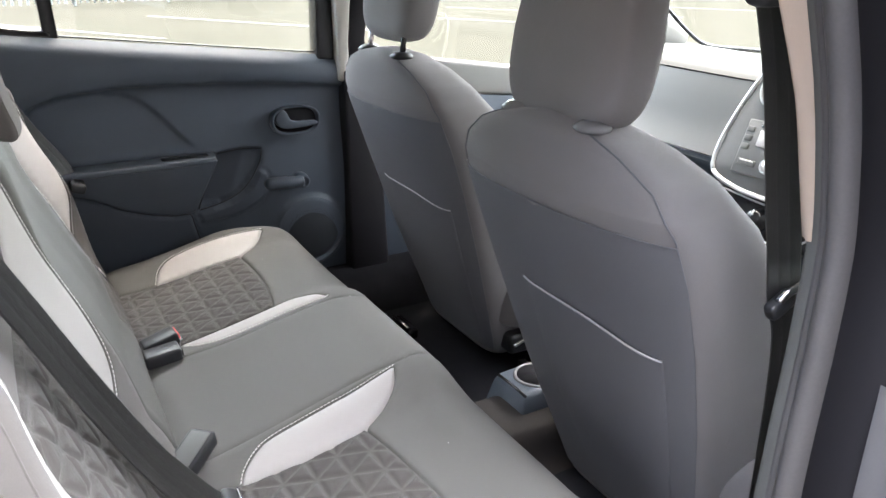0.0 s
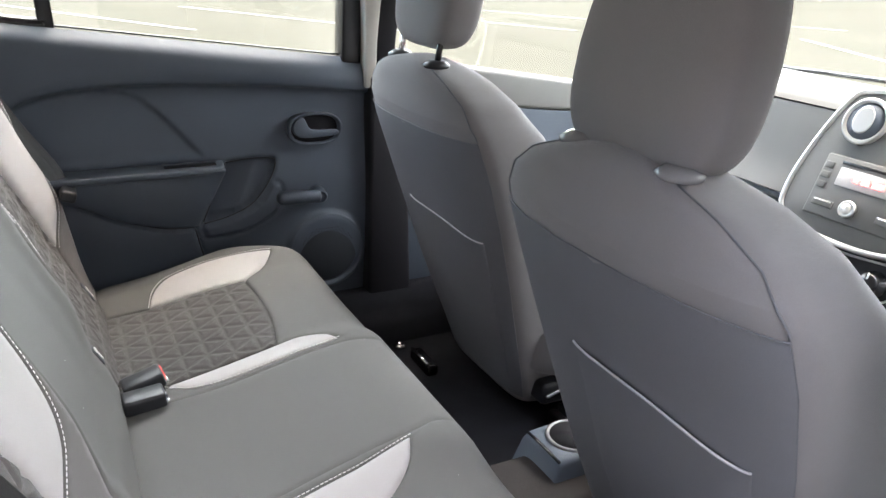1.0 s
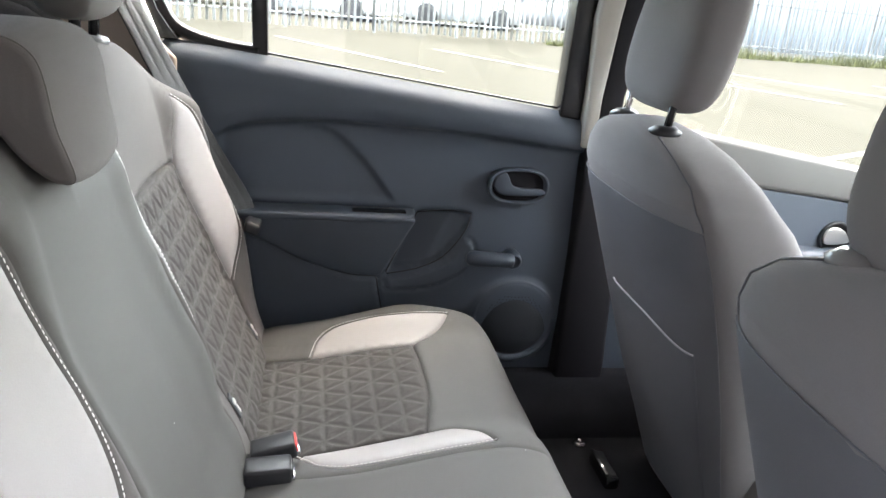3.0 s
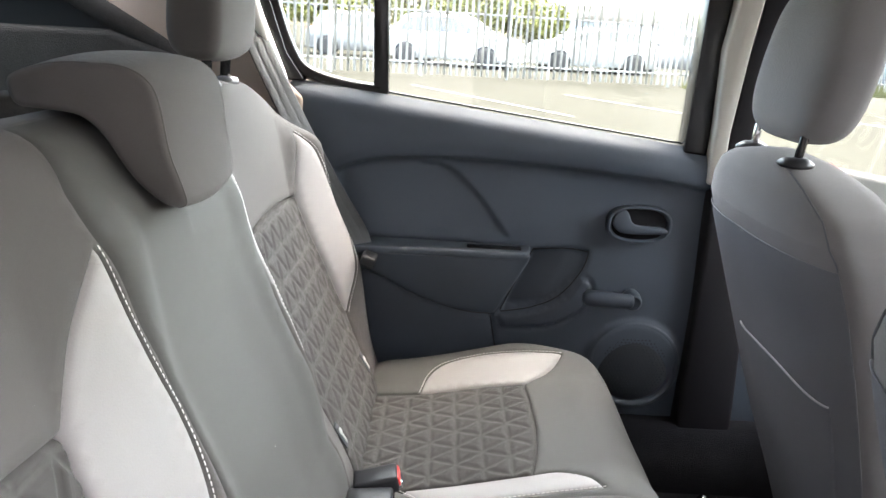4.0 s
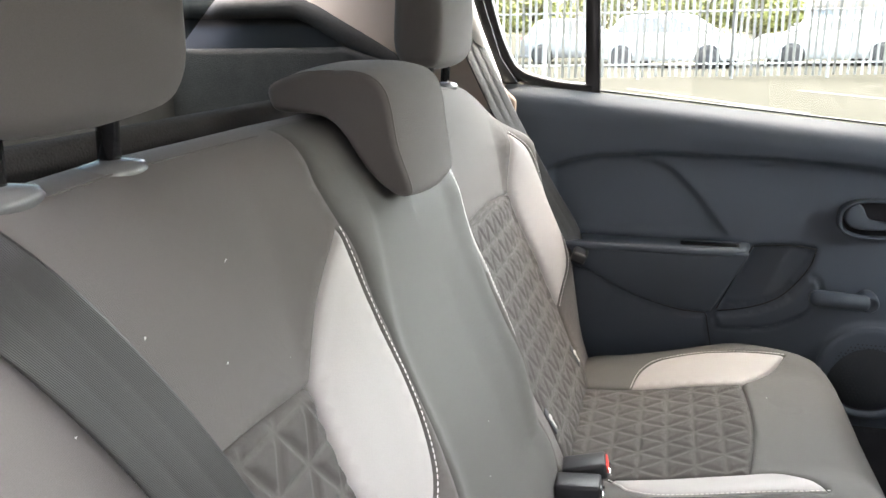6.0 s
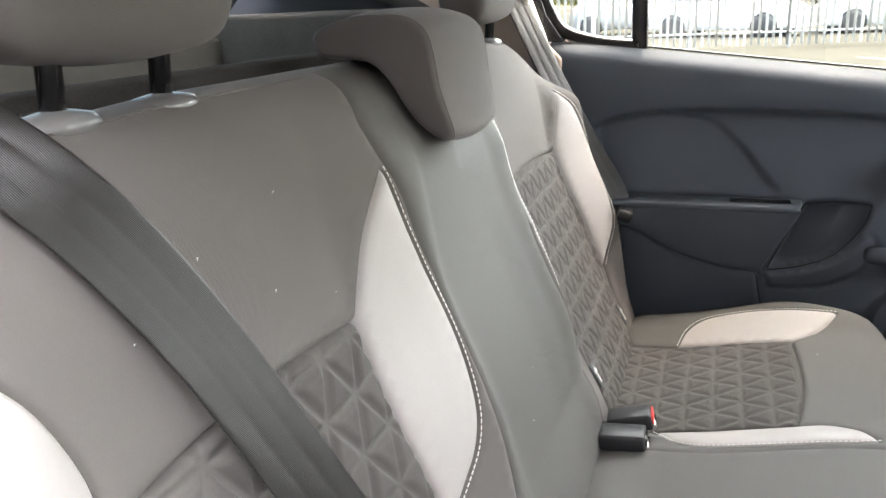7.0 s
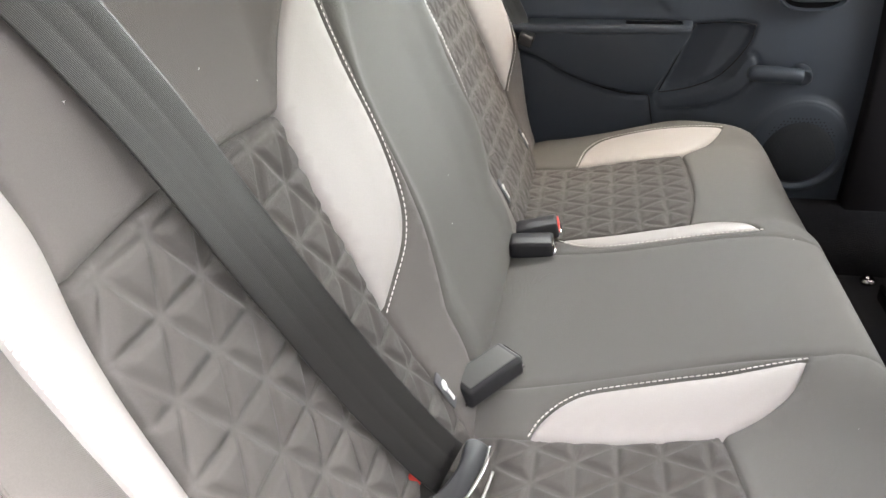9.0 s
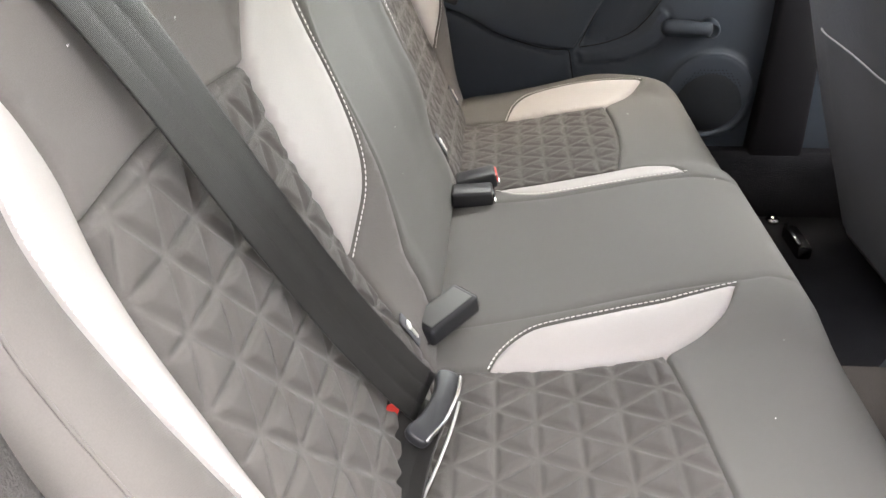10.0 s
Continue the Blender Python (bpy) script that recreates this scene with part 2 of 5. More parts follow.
def tri_mesh(points, tris, groove=None):
    bm = bmesh.new()
    used = np.unique(tris)
    layer = bm.verts.layers.float.new("groove") if groove is not None else None
    vs = {i: bm.verts.new(points[i]) for i in used}
    if layer is not None:
        for i in used:
            vs[i][layer] = float(groove[i])
    for t in tris:
        bm.faces.new([vs[i] for i in t])
    return bm


def lattice_relief(u, v, du, dv):
    """0 on the lines of a triangle lattice (rows dv apart, nodes du apart), towards 1 inside the triangles."""
    a = np.abs(((v / dv + 0.5) % 1) - 0.5) * dv
    d1 = (u / du - v / dv / 2)
    d2 = (u / du + v / dv / 2)
    h = du * dv / math.hypot(dv, du / 2)
    b = np.abs(((d1 + 0.5) % 1) - 0.5) * h
    c = np.abs(((d2 + 0.5) % 1) - 0.5) * h
    return np.minimum(np.minimum(a, b), c)


def grid_mesh(P, close_u=False, close_v=False, cap=False):
    """Quads over an array of points P[i][j]; caps close the first and last ring."""
    bm = bmesh.new()
    n, m = len(P), len(P[0])
    V = [[bm.verts.new(tuple(p)) for p in row] for row in P]
    for i in range(n if close_u else n - 1):
        for j in range(m if close_v else m - 1):
            a, b = V[i], V[(i + 1) % n]
            q = [a[j], a[(j + 1) % m], b[(j + 1) % m], b[j]]
            bm.faces.new(q)
    if cap:
        bm.faces.new(V[0][::-1])
        bm.faces.new(V[-1])
    bmesh.ops.recalc_face_normals(bm, faces=bm.faces)
    return bm


def tube(path, r, n=8, flat=1.0, cap=True):
    """A round (or flattened) rod along a path."""
    path = np.asarray(path, float)
    T = np.gradient(path, axis=0)
    T /= np.linalg.norm(T, axis=1)[:, None] + 1e-9
    up = np.array([0, 0, 1.0]) if abs(T[0][2]) < 0.9 else np.array([1.0, 0, 0])
    rows = []
    for i, (p, t) in enumerate(zip(path, T)):
        a = np.cross(t, up)
        a /= np.linalg.norm(a)
        b = np.cross(a, t)
        ri = r[i] if hasattr(r, "__len__") else r
        rows.append([p + ri * (math.cos(k) * a + flat * math.sin(k) * b) for k in np.linspace(0, 2 * math.pi, n, endpoint=False)])
    return grid_mesh(rows, close_v=True, cap=cap)


def box(cx, cy, cz, sx, sy, sz, r=0.004, seg=2, rot=None):
    bm = bmesh.new()
    bmesh.ops.create_cube(bm, size=1.0, matrix=Matrix.Diagonal((sx, sy, sz, 1)))
    if r:
        bmesh.ops.bevel(bm, geom=bm.edges[:], offset=r, segments=seg, affect="EDGES", profile=0.5)
    if rot is not None:
        bmesh.ops.transform(bm, matrix=rot, verts=bm.verts)
    bmesh.ops.translate(bm, vec=(cx, cy, cz), verts=bm.verts)
    return bm


def join(*bms):
    out = bms[0]
    for b in bms[1:]:
        me = bpy.data.meshes.new("tmp")
        b.to_mesh(me)
        b.free()
        out.from_mesh(me)
        bpy.data.meshes.remove(me)
    return out


def lathe(profile, n=24, axis="z", at=(0, 0, 0)):
    """A turned shape from (radius, height) pairs, about an axis through at."""
    rows = []
    for r, h in profile:
        ring = []
        for k in np.linspace(0, 2 * math.pi, n, endpoint=False):
            a, b = r * math.cos(k), r * math.sin(k)
            p = {"z": (a, b, h), "y": (a, h, b), "x": (h, a, b)}[axis]
            ring.append((p[0] + at[0], p[1] + at[1], p[2] + at[2]))
        rows.append(ring)
    return grid_mesh(rows, close_v=True, cap=True)


def slab(outline, axis, lo, hi, bevel=0.0):
    """A plate from a flat outline, between lo and hi along axis."""
    bm = bmesh.new()
    def at(p, h):
        return {"y": (p[0], h, p[1]), "x": (h, p[0], p[1]), "z": (p[0], p[1], h)}[axis]
    a = [bm.verts.new(at(p, lo)) for p in outline]
    b = [bm.verts.new(at(p, hi)) for p in outline]
    n = len(outline)
    for i in range(n):
        bm.faces.new([a[i], a[(i + 1) % n], b[(i + 1) % n], b[i]])
    bm.faces.new(a[::-1])
    bm.faces.new(b)
    bmesh.ops.recalc_face_normals(bm, faces=bm.faces)
    if bevel:
        edges = [e for e in bm.edges if len(e.link_faces) == 2 and e.calc_face_angle(0) > 0.7]
        bmesh.ops.bevel(bm, geom=edges, offset=bevel, segments=2, affect="EDGES", profile=0.5)
    return bm


def stitches(line, normal, length=0.0042, gap=0.002, width=0.0009):
    """Short raised threads along a 3D line."""
    line = even(line, (length + gap) / 2)
    bm = bmesh.new()
    for i in range(0, len(line) - 1, 2):
        a, b = line[i], line[i] + 1.45 * (line[i + 1] - line[i])
        d = (b - a) / (np.linalg.norm(b - a) + 1e-9)
        n = np.asarray(normal(a), float)
        s = np.cross(d, n)
        s /= np.linalg.norm(s) + 1e-9
        h = n * width
        q = [a - s * width, a + s * width, b + s * width, b - s * width]
        lo = [bm.verts.new(tuple(p)) for p in q]
        m1 = bm.verts.new(tuple((a * 0.75 + b * 0.25) + h))
        m2 = bm.verts.new(tuple((a * 0.25 + b * 0.75) + h))
        for f in ((lo[0], lo[1], m1), (lo[1], lo[2], m2, m1), (lo[2], lo[3], m2), (lo[3], lo[0], m1, m2)):
            bm.faces.new(f)
    return bm


# ---- rear bench ----
BACK_HALF, CUSH_HALF = 0.662, 0.655
back_line = even(spline([(-0.30, 0.44), (-0.335, 0.525), (-0.352, 0.56), (-0.411, 0.667), (-0.443, 0.74), (-0.478, 0.82), (-0.495, 0.875),
                         (-0.513, 0.975), (-0.528, 1.035), (-0.555, 1.072), (-0.592, 1.078), (-0.622, 1.05), (-0.634, 0.96), (-0.62, 0.70)], 12), 0.004)
back_s = np.arange(len(back_line)) * np.linalg.norm(np.diff(back_line, axis=0), axis=1).mean()
top_i = int(np.argmax(back_line[:, 1]))
cush_line = even(spline([(-0.42, 0.49), (-0.38, 0.508), (-0.33, 0.518), (-0.27, 0.526), (-0.2, 0.540), (-0.1, 0.564), (-0.04, 0.577), (0.02, 0.584), (0.062, 0.574),
                         (0.090, 0.545), (0.101, 0.49), (0.094, 0.40), (0.075, 0.34), (0.03, 0.325)], 12), 0.004)
cush_s = np.arange(len(cush_line)) * np.linalg.norm(np.diff(cush_line, axis=0), axis=1).mean()
peak_i = int(np.argmax(cush_line[:, 0]))


def s_of_z(z):
    return np.interp(z, back_line[:top_i, 1], back_s[:top_i])


def s_of_x(x):
    return np.interp(x, cush_line[:peak_i, 0], cush_s[:peak_i])


def side_roll(u, half, r):
    """Across a padded edge: the sideways place and the drop, for a length u over the surface."""
    a = np.abs(u)
    k = np.clip((a - (half - r)) / r, 0, math.pi / 2)
    straight = np.clip(a - (half - r) - r * math.pi / 2, 0, 9)
    y = np.where(a < half - r, a, half - r + r * np.sin(k))
    drop = r * (1 - np.cos(k)) + straight
    return np.sign(u) * y, drop


def bolster_back(y, z):
    a = np.abs(y)
    inner = (0.038 + 0.013 * ease(0.93, 0.82, z) * ease(0.04, 0.15, y)) * np.clip((0.264 - a) / 0.107, 0, 1) - 0.008 * ease(0.150, 0.11, a)
    outer = np.where(y > 0, 0.058 * np.clip((a - 0.562) / 0.075, 0, 1), 0.012 * np.clip((a - 0.553) / 0.06, 0, 1))
    fade = ease(1.06, 0.93, z) * ease(0.52, 0.72, z)
    high = np.where(y > 0, fade, ease(1.09, 0.97, z) * ease(0.52, 0.72, z))
    return inner * np.maximum(high, 0.5 * ease(0.5, 0.6, z)) + outer * fade


def back_points(u, s, lift=0.0):
    """Backrest surface: u across, s along the profile from the crease upwards."""
    y, drop = side_roll(u, BACK_HALF, 0.036)
    x, z = np.interp(s, back_s, back_line[:, 0]), np.interp(s, back_s, back_line[:, 1])
    tx = np.gradient(back_line[:, 0], back_s)
    tz = np.gradient(back_line[:, 1], back_s)
    nx, nz = np.interp(s, back_s, tz), -np.interp(s, back_s, tx)
    front = ease(back_s[top_i] + 0.05, back_s[top_i] - 0.05, s)
    push = (bolster_back(y, z) + lift) * front - drop
    shoulder = 0.010 + 0.005 * ease(0.34, 0.48, np.abs(y)) + 0.050 * ease(0.47, 0.72, np.abs(y))
    zz = z - shoulder * ease(0.92, 1.07, z)
    return np.stack([x + nx * push, y, zz + nz * push * ease(1.09, 1.0, z)], -1)


def cush_points(u, s, lift=0.0):
    y, drop = side_roll(u, CUSH_HALF, 0.045)
    x, z = np.interp(s, cush_s, cush_line[:, 0]), np.interp(s, cush_s, cush_line[:, 1])
    tx = np.gradient(cush_line[:, 0], cush_s)
    tz = np.gradient(cush_line[:, 1], cush_s)
    nx, nz = -np.interp(s, cush_s, tz), np.interp(s, cush_s, tx)
    a = np.abs(y)
    inner = np.where(y > 0, a + 0.045, a)
    bump = 0.02 * ease(0.27, 0.17, inner) + 0.022 * ease(0.50, 0.58, a)
    corner = 0.11 * ease(0.50, 0.66, a) ** 2 * ease(-0.14, 0.09, x)
    push = bump * ease(0.10, 0.05, x) * ease(-0.42, -0.30, x) * (z > 0.5) + lift - drop
    return np.stack([x + nx * push - corner, y, z + nz * push - 0.25 * corner], -1)


def mirror(poly):
    return np.array([(-a, b) for a, b in poly][::-1])


def by_height(pts):
    return np.array([(a, s_of_z(b)) for a, b in pts])


def by_depth(pts):
    return np.array([(b, s_of_x(a)) for a, b in pts])


STEP = 0.007
# backrest regions, across and height
in_front = spline([(0.189, 0.985), (0.211, 0.958), (0.231, 0.928), (0.245, 0.898), (0.258, 0.867)], 5)
in_side = spline([(0.259, 0.867), (0.259, 0.80), (0.258, 0.735), (0.256, 0.674)], 7)
in_edge = spline([(0.256, 0.674), (0.222, 0.690), (0.192, 0.709), (0.170, 0.740), (0.158, 0.79), (0.158, 0.84), (0.168, 0.89), (0.178, 0.93), (0.189, 0.985)], 6)
out_front = spline([(0.552, 0.868), (0.552, 0.900), (0.568, 0.945), (0.588, 0.985)], 5)
out_edge = spline([(0.590, 0.985), (0.606, 0.940), (0.611, 0.90), (0.608, 0.87), (0.603, 0.84), (0.598, 0.80), (0.593, 0.755), (0.581, 0.695), (0.558, 0.650)], 7)
out_side = spline([(0.558, 0.650), (0.560, 0.72), (0.558, 0.80), (0.552, 0.868)], 7)
q_top = spline([(0.259, 0.867), (0.36, 0.875), (0.46, 0.876), (0.552, 0.868)], 7)
q_low = np.array([(0.558, 0.650), (0.548, 0.56), (0.545, 0.49), (0.245, 0.49), (0.246, 0.56), (0.256, 0.674)])
back_inner = even(by_height(np.concatenate([in_front[:-1], in_side[:-1], in_edge[:-1]])), STEP)
side_left = spline([(0.580, 0.644), (0.577, 0.72), (0.574, 0.79), (0.573, 0.862)], 7)
front_left = spline([(0.573, 0.862), (0.577, 0.885), (0.588, 0.925), (0.604, 0.985)], 5)
out_edge_left = spline([(0.604, 0.985), (0.622, 0.935), (0.637, 0.88), (0.643, 0.82), (0.640, 0.755), (0.622, 0.690), (0.580, 0.644)], 7)
top_left = spline([(0.259, 0.867), (0.36, 0.873), (0.46, 0.872), (0.573, 0.862)], 7)
low_left = np.array([(0.580, 0.644), (0.566, 0.56), (0.56, 0.49), (0.245, 0.49), (0.246, 0.56), (0.256, 0.674)])
back_outer_left = even(by_height(np.concatenate([front_left[:-1], out_edge_left[:-1], side_left[:-1]])), STEP)
back_quilt_left = by_height(np.concatenate([top_left[:-1], side_left[::-1][:-1], low_left[:-1], in_side[::-1][:-1]]))
back_outer = even(by_height(np.concatenate([out_front[:-1], out_edge[:-1], out_side[:-1]])), STEP)
back_quilt = by_height(np.concatenate([q_top[:-1], out_side[::-1][:-1], q_low[:-1], in_side[::-1][:-1]]))
# cushion regions, depth and across
c_edge = spline([(-0.276, 0.240), (-0.264, 0.220), (-0.239, 0.199), (-0.208, 0.188), (-0.131, 0.183), (-0.073, 0.180), (-0.006, 0.166)], 6)
c_back = spline([(-0.006, 0.166), (-0.024, 0.203), (-0.057, 0.232), (-0.095, 0.251)], 5)
c_side = spline([(-0.095, 0.251), (-0.167, 0.252), (-0.276, 0.240)], 6)
o_edge = spline([(0.012, 0.560), (-0.074, 0.578), (-0.136, 0.588), (-0.197, 0.580), (-0.235, 0.550), (-0.252, 0.510)], 6)
o_side = spline([(-0.252, 0.510), (-0.151, 0.501), (-0.071, 0.486)], 6)
o_back = spline([(-0.071, 0.486), (-0.026, 0.517), (0.012, 0.560)], 5)
cq_front = spline([(-0.095, 0.251), (-0.084, 0.33), (-0.077, 0.41), (-0.071, 0.486)], 6)
cush_inner = by_depth(np.concatenate([c_edge[:-1], c_back[:-1], c_side[:-1]]))
cush_outer = by_depth(np.concatenate([o_edge[:-1], o_side[:-1], o_back[:-1]]))
cush_quilt = by_depth(np.concatenate([cq_front[:-1], o_side[::-1][:-1], [(-0.252, 0.510), (-0.37, 0.52), (-0.37, 0.235), (-0.276, 0.240)], c_side[::-1][1:-1]]))
c_edge_left = spline([(-0.268, 0.206), (-0.249, 0.180), (-0.237, 0.158), (-0.206, 0.138), (-0.164, 0.131), (-0.096, 0.127), (-0.031, 0.125), (0.001, 0.128)], 6)
c_back_left = spline([(0.001, 0.128), (-0.013, 0.163), (-0.047, 0.195), (-0.085, 0.199)], 5)
c_side_left = spline([(-0.085, 0.199), (-0.162, 0.203), (-0.268, 0.206)], 6)
cq_front_left = spline([(-0.085, 0.199), (-0.068, 0.30), (-0.066, 0.40), (-0.071, 0.486)], 6)
cush_inner_left = by_depth(np.concatenate([c_edge_left[:-1], c_back_left[:-1], c_side_left[:-1]]))
cush_quilt_left = by_depth(np.concatenate([cq_front_left[:-1], o_side[::-1][:-1], [(-0.252, 0.510), (-0.37, 0.52), (-0.37, 0.205), (-0.268, 0.206)], c_side_left[::-1][1:-1]]))
# seams that divide the centre from the seats
mid_back = by_height(spline([(0.170, 1.0775), (0.179, 1.044), (0.185, 1.015), (0.183, 0.990), (0.173, 0.955), (0.166, 0.915), (0.153, 0.865), (0.147, 0.82), (0.147, 0.76), (0.152, 0.72), (0.156, 0.66), (0.168, 0.60), (0.178, 0.50)], 5))
mid_cush = by_depth(spline([(-0.36, 0.185), (-0.27, 0.175), (-0.15, 0.166), (-0.006, 0.160), (0.03, 0.150), (0.075, 0.146)], 6))
mid_cush_left = by_depth(spline([(-0.36, 0.150), (-0.27, 0.130), (-0.20, 0.119), (-0.15, 0.115), (-0.006, 0.111), (0.03, 0.108), (0.075, 0.106)], 6))


def panelled(base, name, surface, outline, regions, seams, quilt_ids, pitch, rows, node, groove):
    v, f, cls = cut_sheet(outline, regions, 0.011, {i: 0.0028 for i in quilt_ids}, (0.0022, 0.0050))
    lift = np.zeros(len(v))
    global GROOVE
    GROOVE = np.zeros(len(v))
    for r in regions[:6]:
        lift -= 0.0055 * np.exp(-(away(v, r) / 0.0023) ** 2)
        lift += 0.003 * ease(0.0, 0.03, away(v, r)) * inside(v, r)
    for line in seams:
        lift -= groove * np.exp(-(away(v, line, False) / 0.0030) ** 2)
    for i in quilt_ids:
        c = (math.copysign(node[0], regions[i].mean(0)[0]), node[1])
        d = lattice_relief(v[:, 0] - c[0], v[:, 1] - c[1], pitch, rows)
        GROOVE = np.where(inside(v, regions[i]), np.exp(-(d / 0.0019) ** 2), GROOVE)
        lift += np.where(inside(v, regions[i]), (0.0027, 0.0050)[i] * ease(0.0006, 0.0075, d) * ease(0.0, 0.012, away(v, regions[i])), 0)
    folds = np.array([noise.noise(Vector((p[0] * 6, p[1] * 6, 3.3))) for p in v])
    pts = surface(v[:, 0], v[:, 1], lift + 0.0018 * folds)
    return v, f, cls, pts


def build_bench():
    bench = thing("rear_bench", "three-place rear bench in charcoal cloth with pale inserts", "car seat", (-0.2, 0, 0.33))
    w = BACK_HALF + 0.10
    outline = even(np.array([(-w, 0), (w, 0), (w, back_s[-1]), (-w, back_s[-1]), (-w, 0)]), 0.02)[:-1]
    regions = [back_quilt_left, mirror(back_quilt), back_inner, mirror(back_inner), back_outer_left, mirror(back_outer)]
    centre = np.concatenate([mid_back, mirror(mid_back)])
    regions.append(centre)
    v, f, cls, pts = panelled(bench, "back", back_points, outline, regions, [mid_back, mirror(mid_back)], (0, 1), 0.0506, 0.0428, (0.4805, s_of_z(0.782)), 0.0050)
    n = np.cross(pts[f[:, 1]] - pts[f[:, 0]], pts[f[:, 2]] - pts[f[:, 0]])
    if n[:, 0].sum() < 0:
        f = f[:, ::-1]
    back = part("backrest", tri_mesh(pts, f[cls == -1]), FABRIC, bench)
    part("centre_panel", tri_mesh(pts, f[cls == 6]), CENTRE_SHADED, back, "smooth grey centre panel")
    for i in (0, 1):
        part("quilted_panel", tri_mesh(pts, f[cls == i], GROOVE), QUILT, back, "triangle-quilted dark cloth")
    for i in (2, 3, 4, 5):
        part("pale_insert", tri_mesh(pts, f[cls == i]), WHITE, back, "pale leatherette insert")

    def out(p):
        q = np.array(p) - np.array([-0.75, p[1], 0.55])
        return q / np.linalg.norm(q)

    for sign in (1, -1):
        for line in (in_edge, out_edge_left if sign > 0 else out_edge):
            uv = by_height(line)
            uv = even(uv, 0.004)
            p = back_points(sign * uv[:, 0], uv[:, 1], 0.0005)
            part("stitching", stitches(p, out), THREAD, back, "white thread stitching")
        for yy, zz in ((0.250, 0.585), (0.535, 0.572)):
            uv = by_height([(yy, zz)])[0]
            p = back_points(np.array([sign * yy]), np.array([uv[1]]))[0]
            bm = box(0, 0, 0, 0.003, 0.014, 0.042, 0.001, 1)
            bmesh.ops.transform(bm, matrix=Matrix.Rotation(radians(-26), 4, "Y") @ Matrix.Rotation(radians(12), 4, "X"), verts=bm.verts)
            bmesh.ops.translate(bm, vec=(p[0] + 0.005, p[1], p[2]), verts=bm.verts)
            tag = part("anchor_tag", bm, BACKCLOTH, bench, "small dark cloth tag with white print")
            bm = join(lathe([(0.0045, 0), (0.006, 0.001), (0.0045, 0.002)], 12, "x", (0, 0, 0.008)), box(0.001, 0, -0.006, 0.0015, 0.005, 0.014, 0.0005, 1))
            bmesh.ops.transform(bm, matrix=Matrix.Translation((p[0] + 0.007, p[1], p[2])) @ Matrix.Rotation(radians(-26), 4, "Y") @ Matrix.Rotation(radians(12), 4, "X"), verts=bm.verts)
            part("tag_print", bm, TAG, tag)
    for lo, hi in ((-0.62, -0.20), (0.20, 0.62)):
        us = np.linspace(lo, hi, 50)
        ss = s_of_z(np.full(50, 1.0752)) + 0 * us
        part("top_seam", tube(back_points(us, ss, 0.0), 0.0010, 6), FABRIC, back)
    for sign in (-1, 1):
        zs = np.linspace(0.60, 1.0, 40)
        part("side_seam", tube(back_points(np.full(40, sign * 0.646), s_of_z(zs), 0.0), 0.0012, 6), FABRIC, back)
    # cushion
    w = CUSH_HALF + 0.12
    outline = even(np.array([(-w, 0), (w, 0), (w, cush_s[-1]), (-w, cush_s[-1]), (-w, 0)]), 0.02)[:-1]
    regions = [cush_quilt_left, mirror(cush_quilt), cush_inner_left, mirror(cush_inner), cush_outer, mirror(cush_outer)]
    regions.append(np.concatenate([mid_cush_left, mirror(mid_cush)]))
    seams = [mid_cush_left, mirror(mid_cush)]
    v, f, cls, pts = panelled(bench, "cushion", cush_points, outline, regions, seams, (0, 1), 0.0484, 0.0405, (0.351, s_of_x(-0.189)), 0.0024)
    n = np.cross(pts[f[:, 1]] - pts[f[:, 0]], pts[f[:, 2]] - pts[f[:, 0]])
    if n[:, 2].sum() < 0:
        f = f[:, ::-1]
    cush = part("seat_cushion", tri_mesh(pts, f[cls == -1]), CENTRE, bench)
    part("centre_panel", tri_mesh(pts, f[cls == 6]), CENTRE, cush, "smooth grey centre panel")
    for i in (0, 1):
        part("quilted_panel", tri_mesh(pts, f[cls == i], GROOVE), QUILT, cush, "triangle-quilted dark cloth")
    for i in (2, 3, 4, 5):
        part("pale_insert", tri_mesh(pts, f[cls == i]), WHITE, cush, "pale leatherette insert")

    def up(p):
        return np.array([0.0, 0.0, 1.0])

    for sign in (1, -1):
        for line in (c_edge_left if sign > 0 else c_edge, o_edge):
            uv = even(by_depth(line), 0.004)
            part("stitching", stitches(cush_points(sign * uv[:, 0], uv[:, 1], 0.0005), up), THREAD, cush, "white thread stitching")
    return bench


bench = build_bench()


def pillow(cx, cy, cz, sx, sy, sz, power=4.0, n=28, m=18, shape=None):
    """A soft padded block: a superellipsoid, bent by shape(p)."""
    rows = []
    for i in range(m + 1):
        a = -math.pi / 2 + math.pi * i / m
        ring = []
        for k in range(n):
            b = 2 * math.pi * k / n
            def sp(t, e):
                return math.copysign(abs(t) ** e, t)
            e = 2 / power
            q = np.array([sp(math.cos(a), e) * sp(math.cos(b), e) * sx / 2, sp(math.cos(a), e) * sp(math.sin(b), e) * sy / 2, sp(math.sin(a), e) * sz / 2])
            if shape:
                q = shape(q)
            ring.append(q + (cx, cy, cz))
        rows.append(ring)
    bm = grid_mesh(rows, close_v=True)
    bmesh.ops.remove_doubles(bm, verts=bm.verts, dist=1e-5)
    bmesh.ops.recalc_face_normals(bm, faces=bm.faces)
    return bm


def flat_collar(y):
    bm = lathe([(0.009, -0.008), (0.024, -0.006), (0.027, 0.002), (0.023, 0.007), (0.009, 0.010)], 24, "z")
    bmesh.ops.transform(bm, matrix=Matrix.Translation((-0.575, y, 1.061)) @ Matrix.Diagonal((0.75, 1.12, 1, 1)), verts=bm.verts)
    return bm


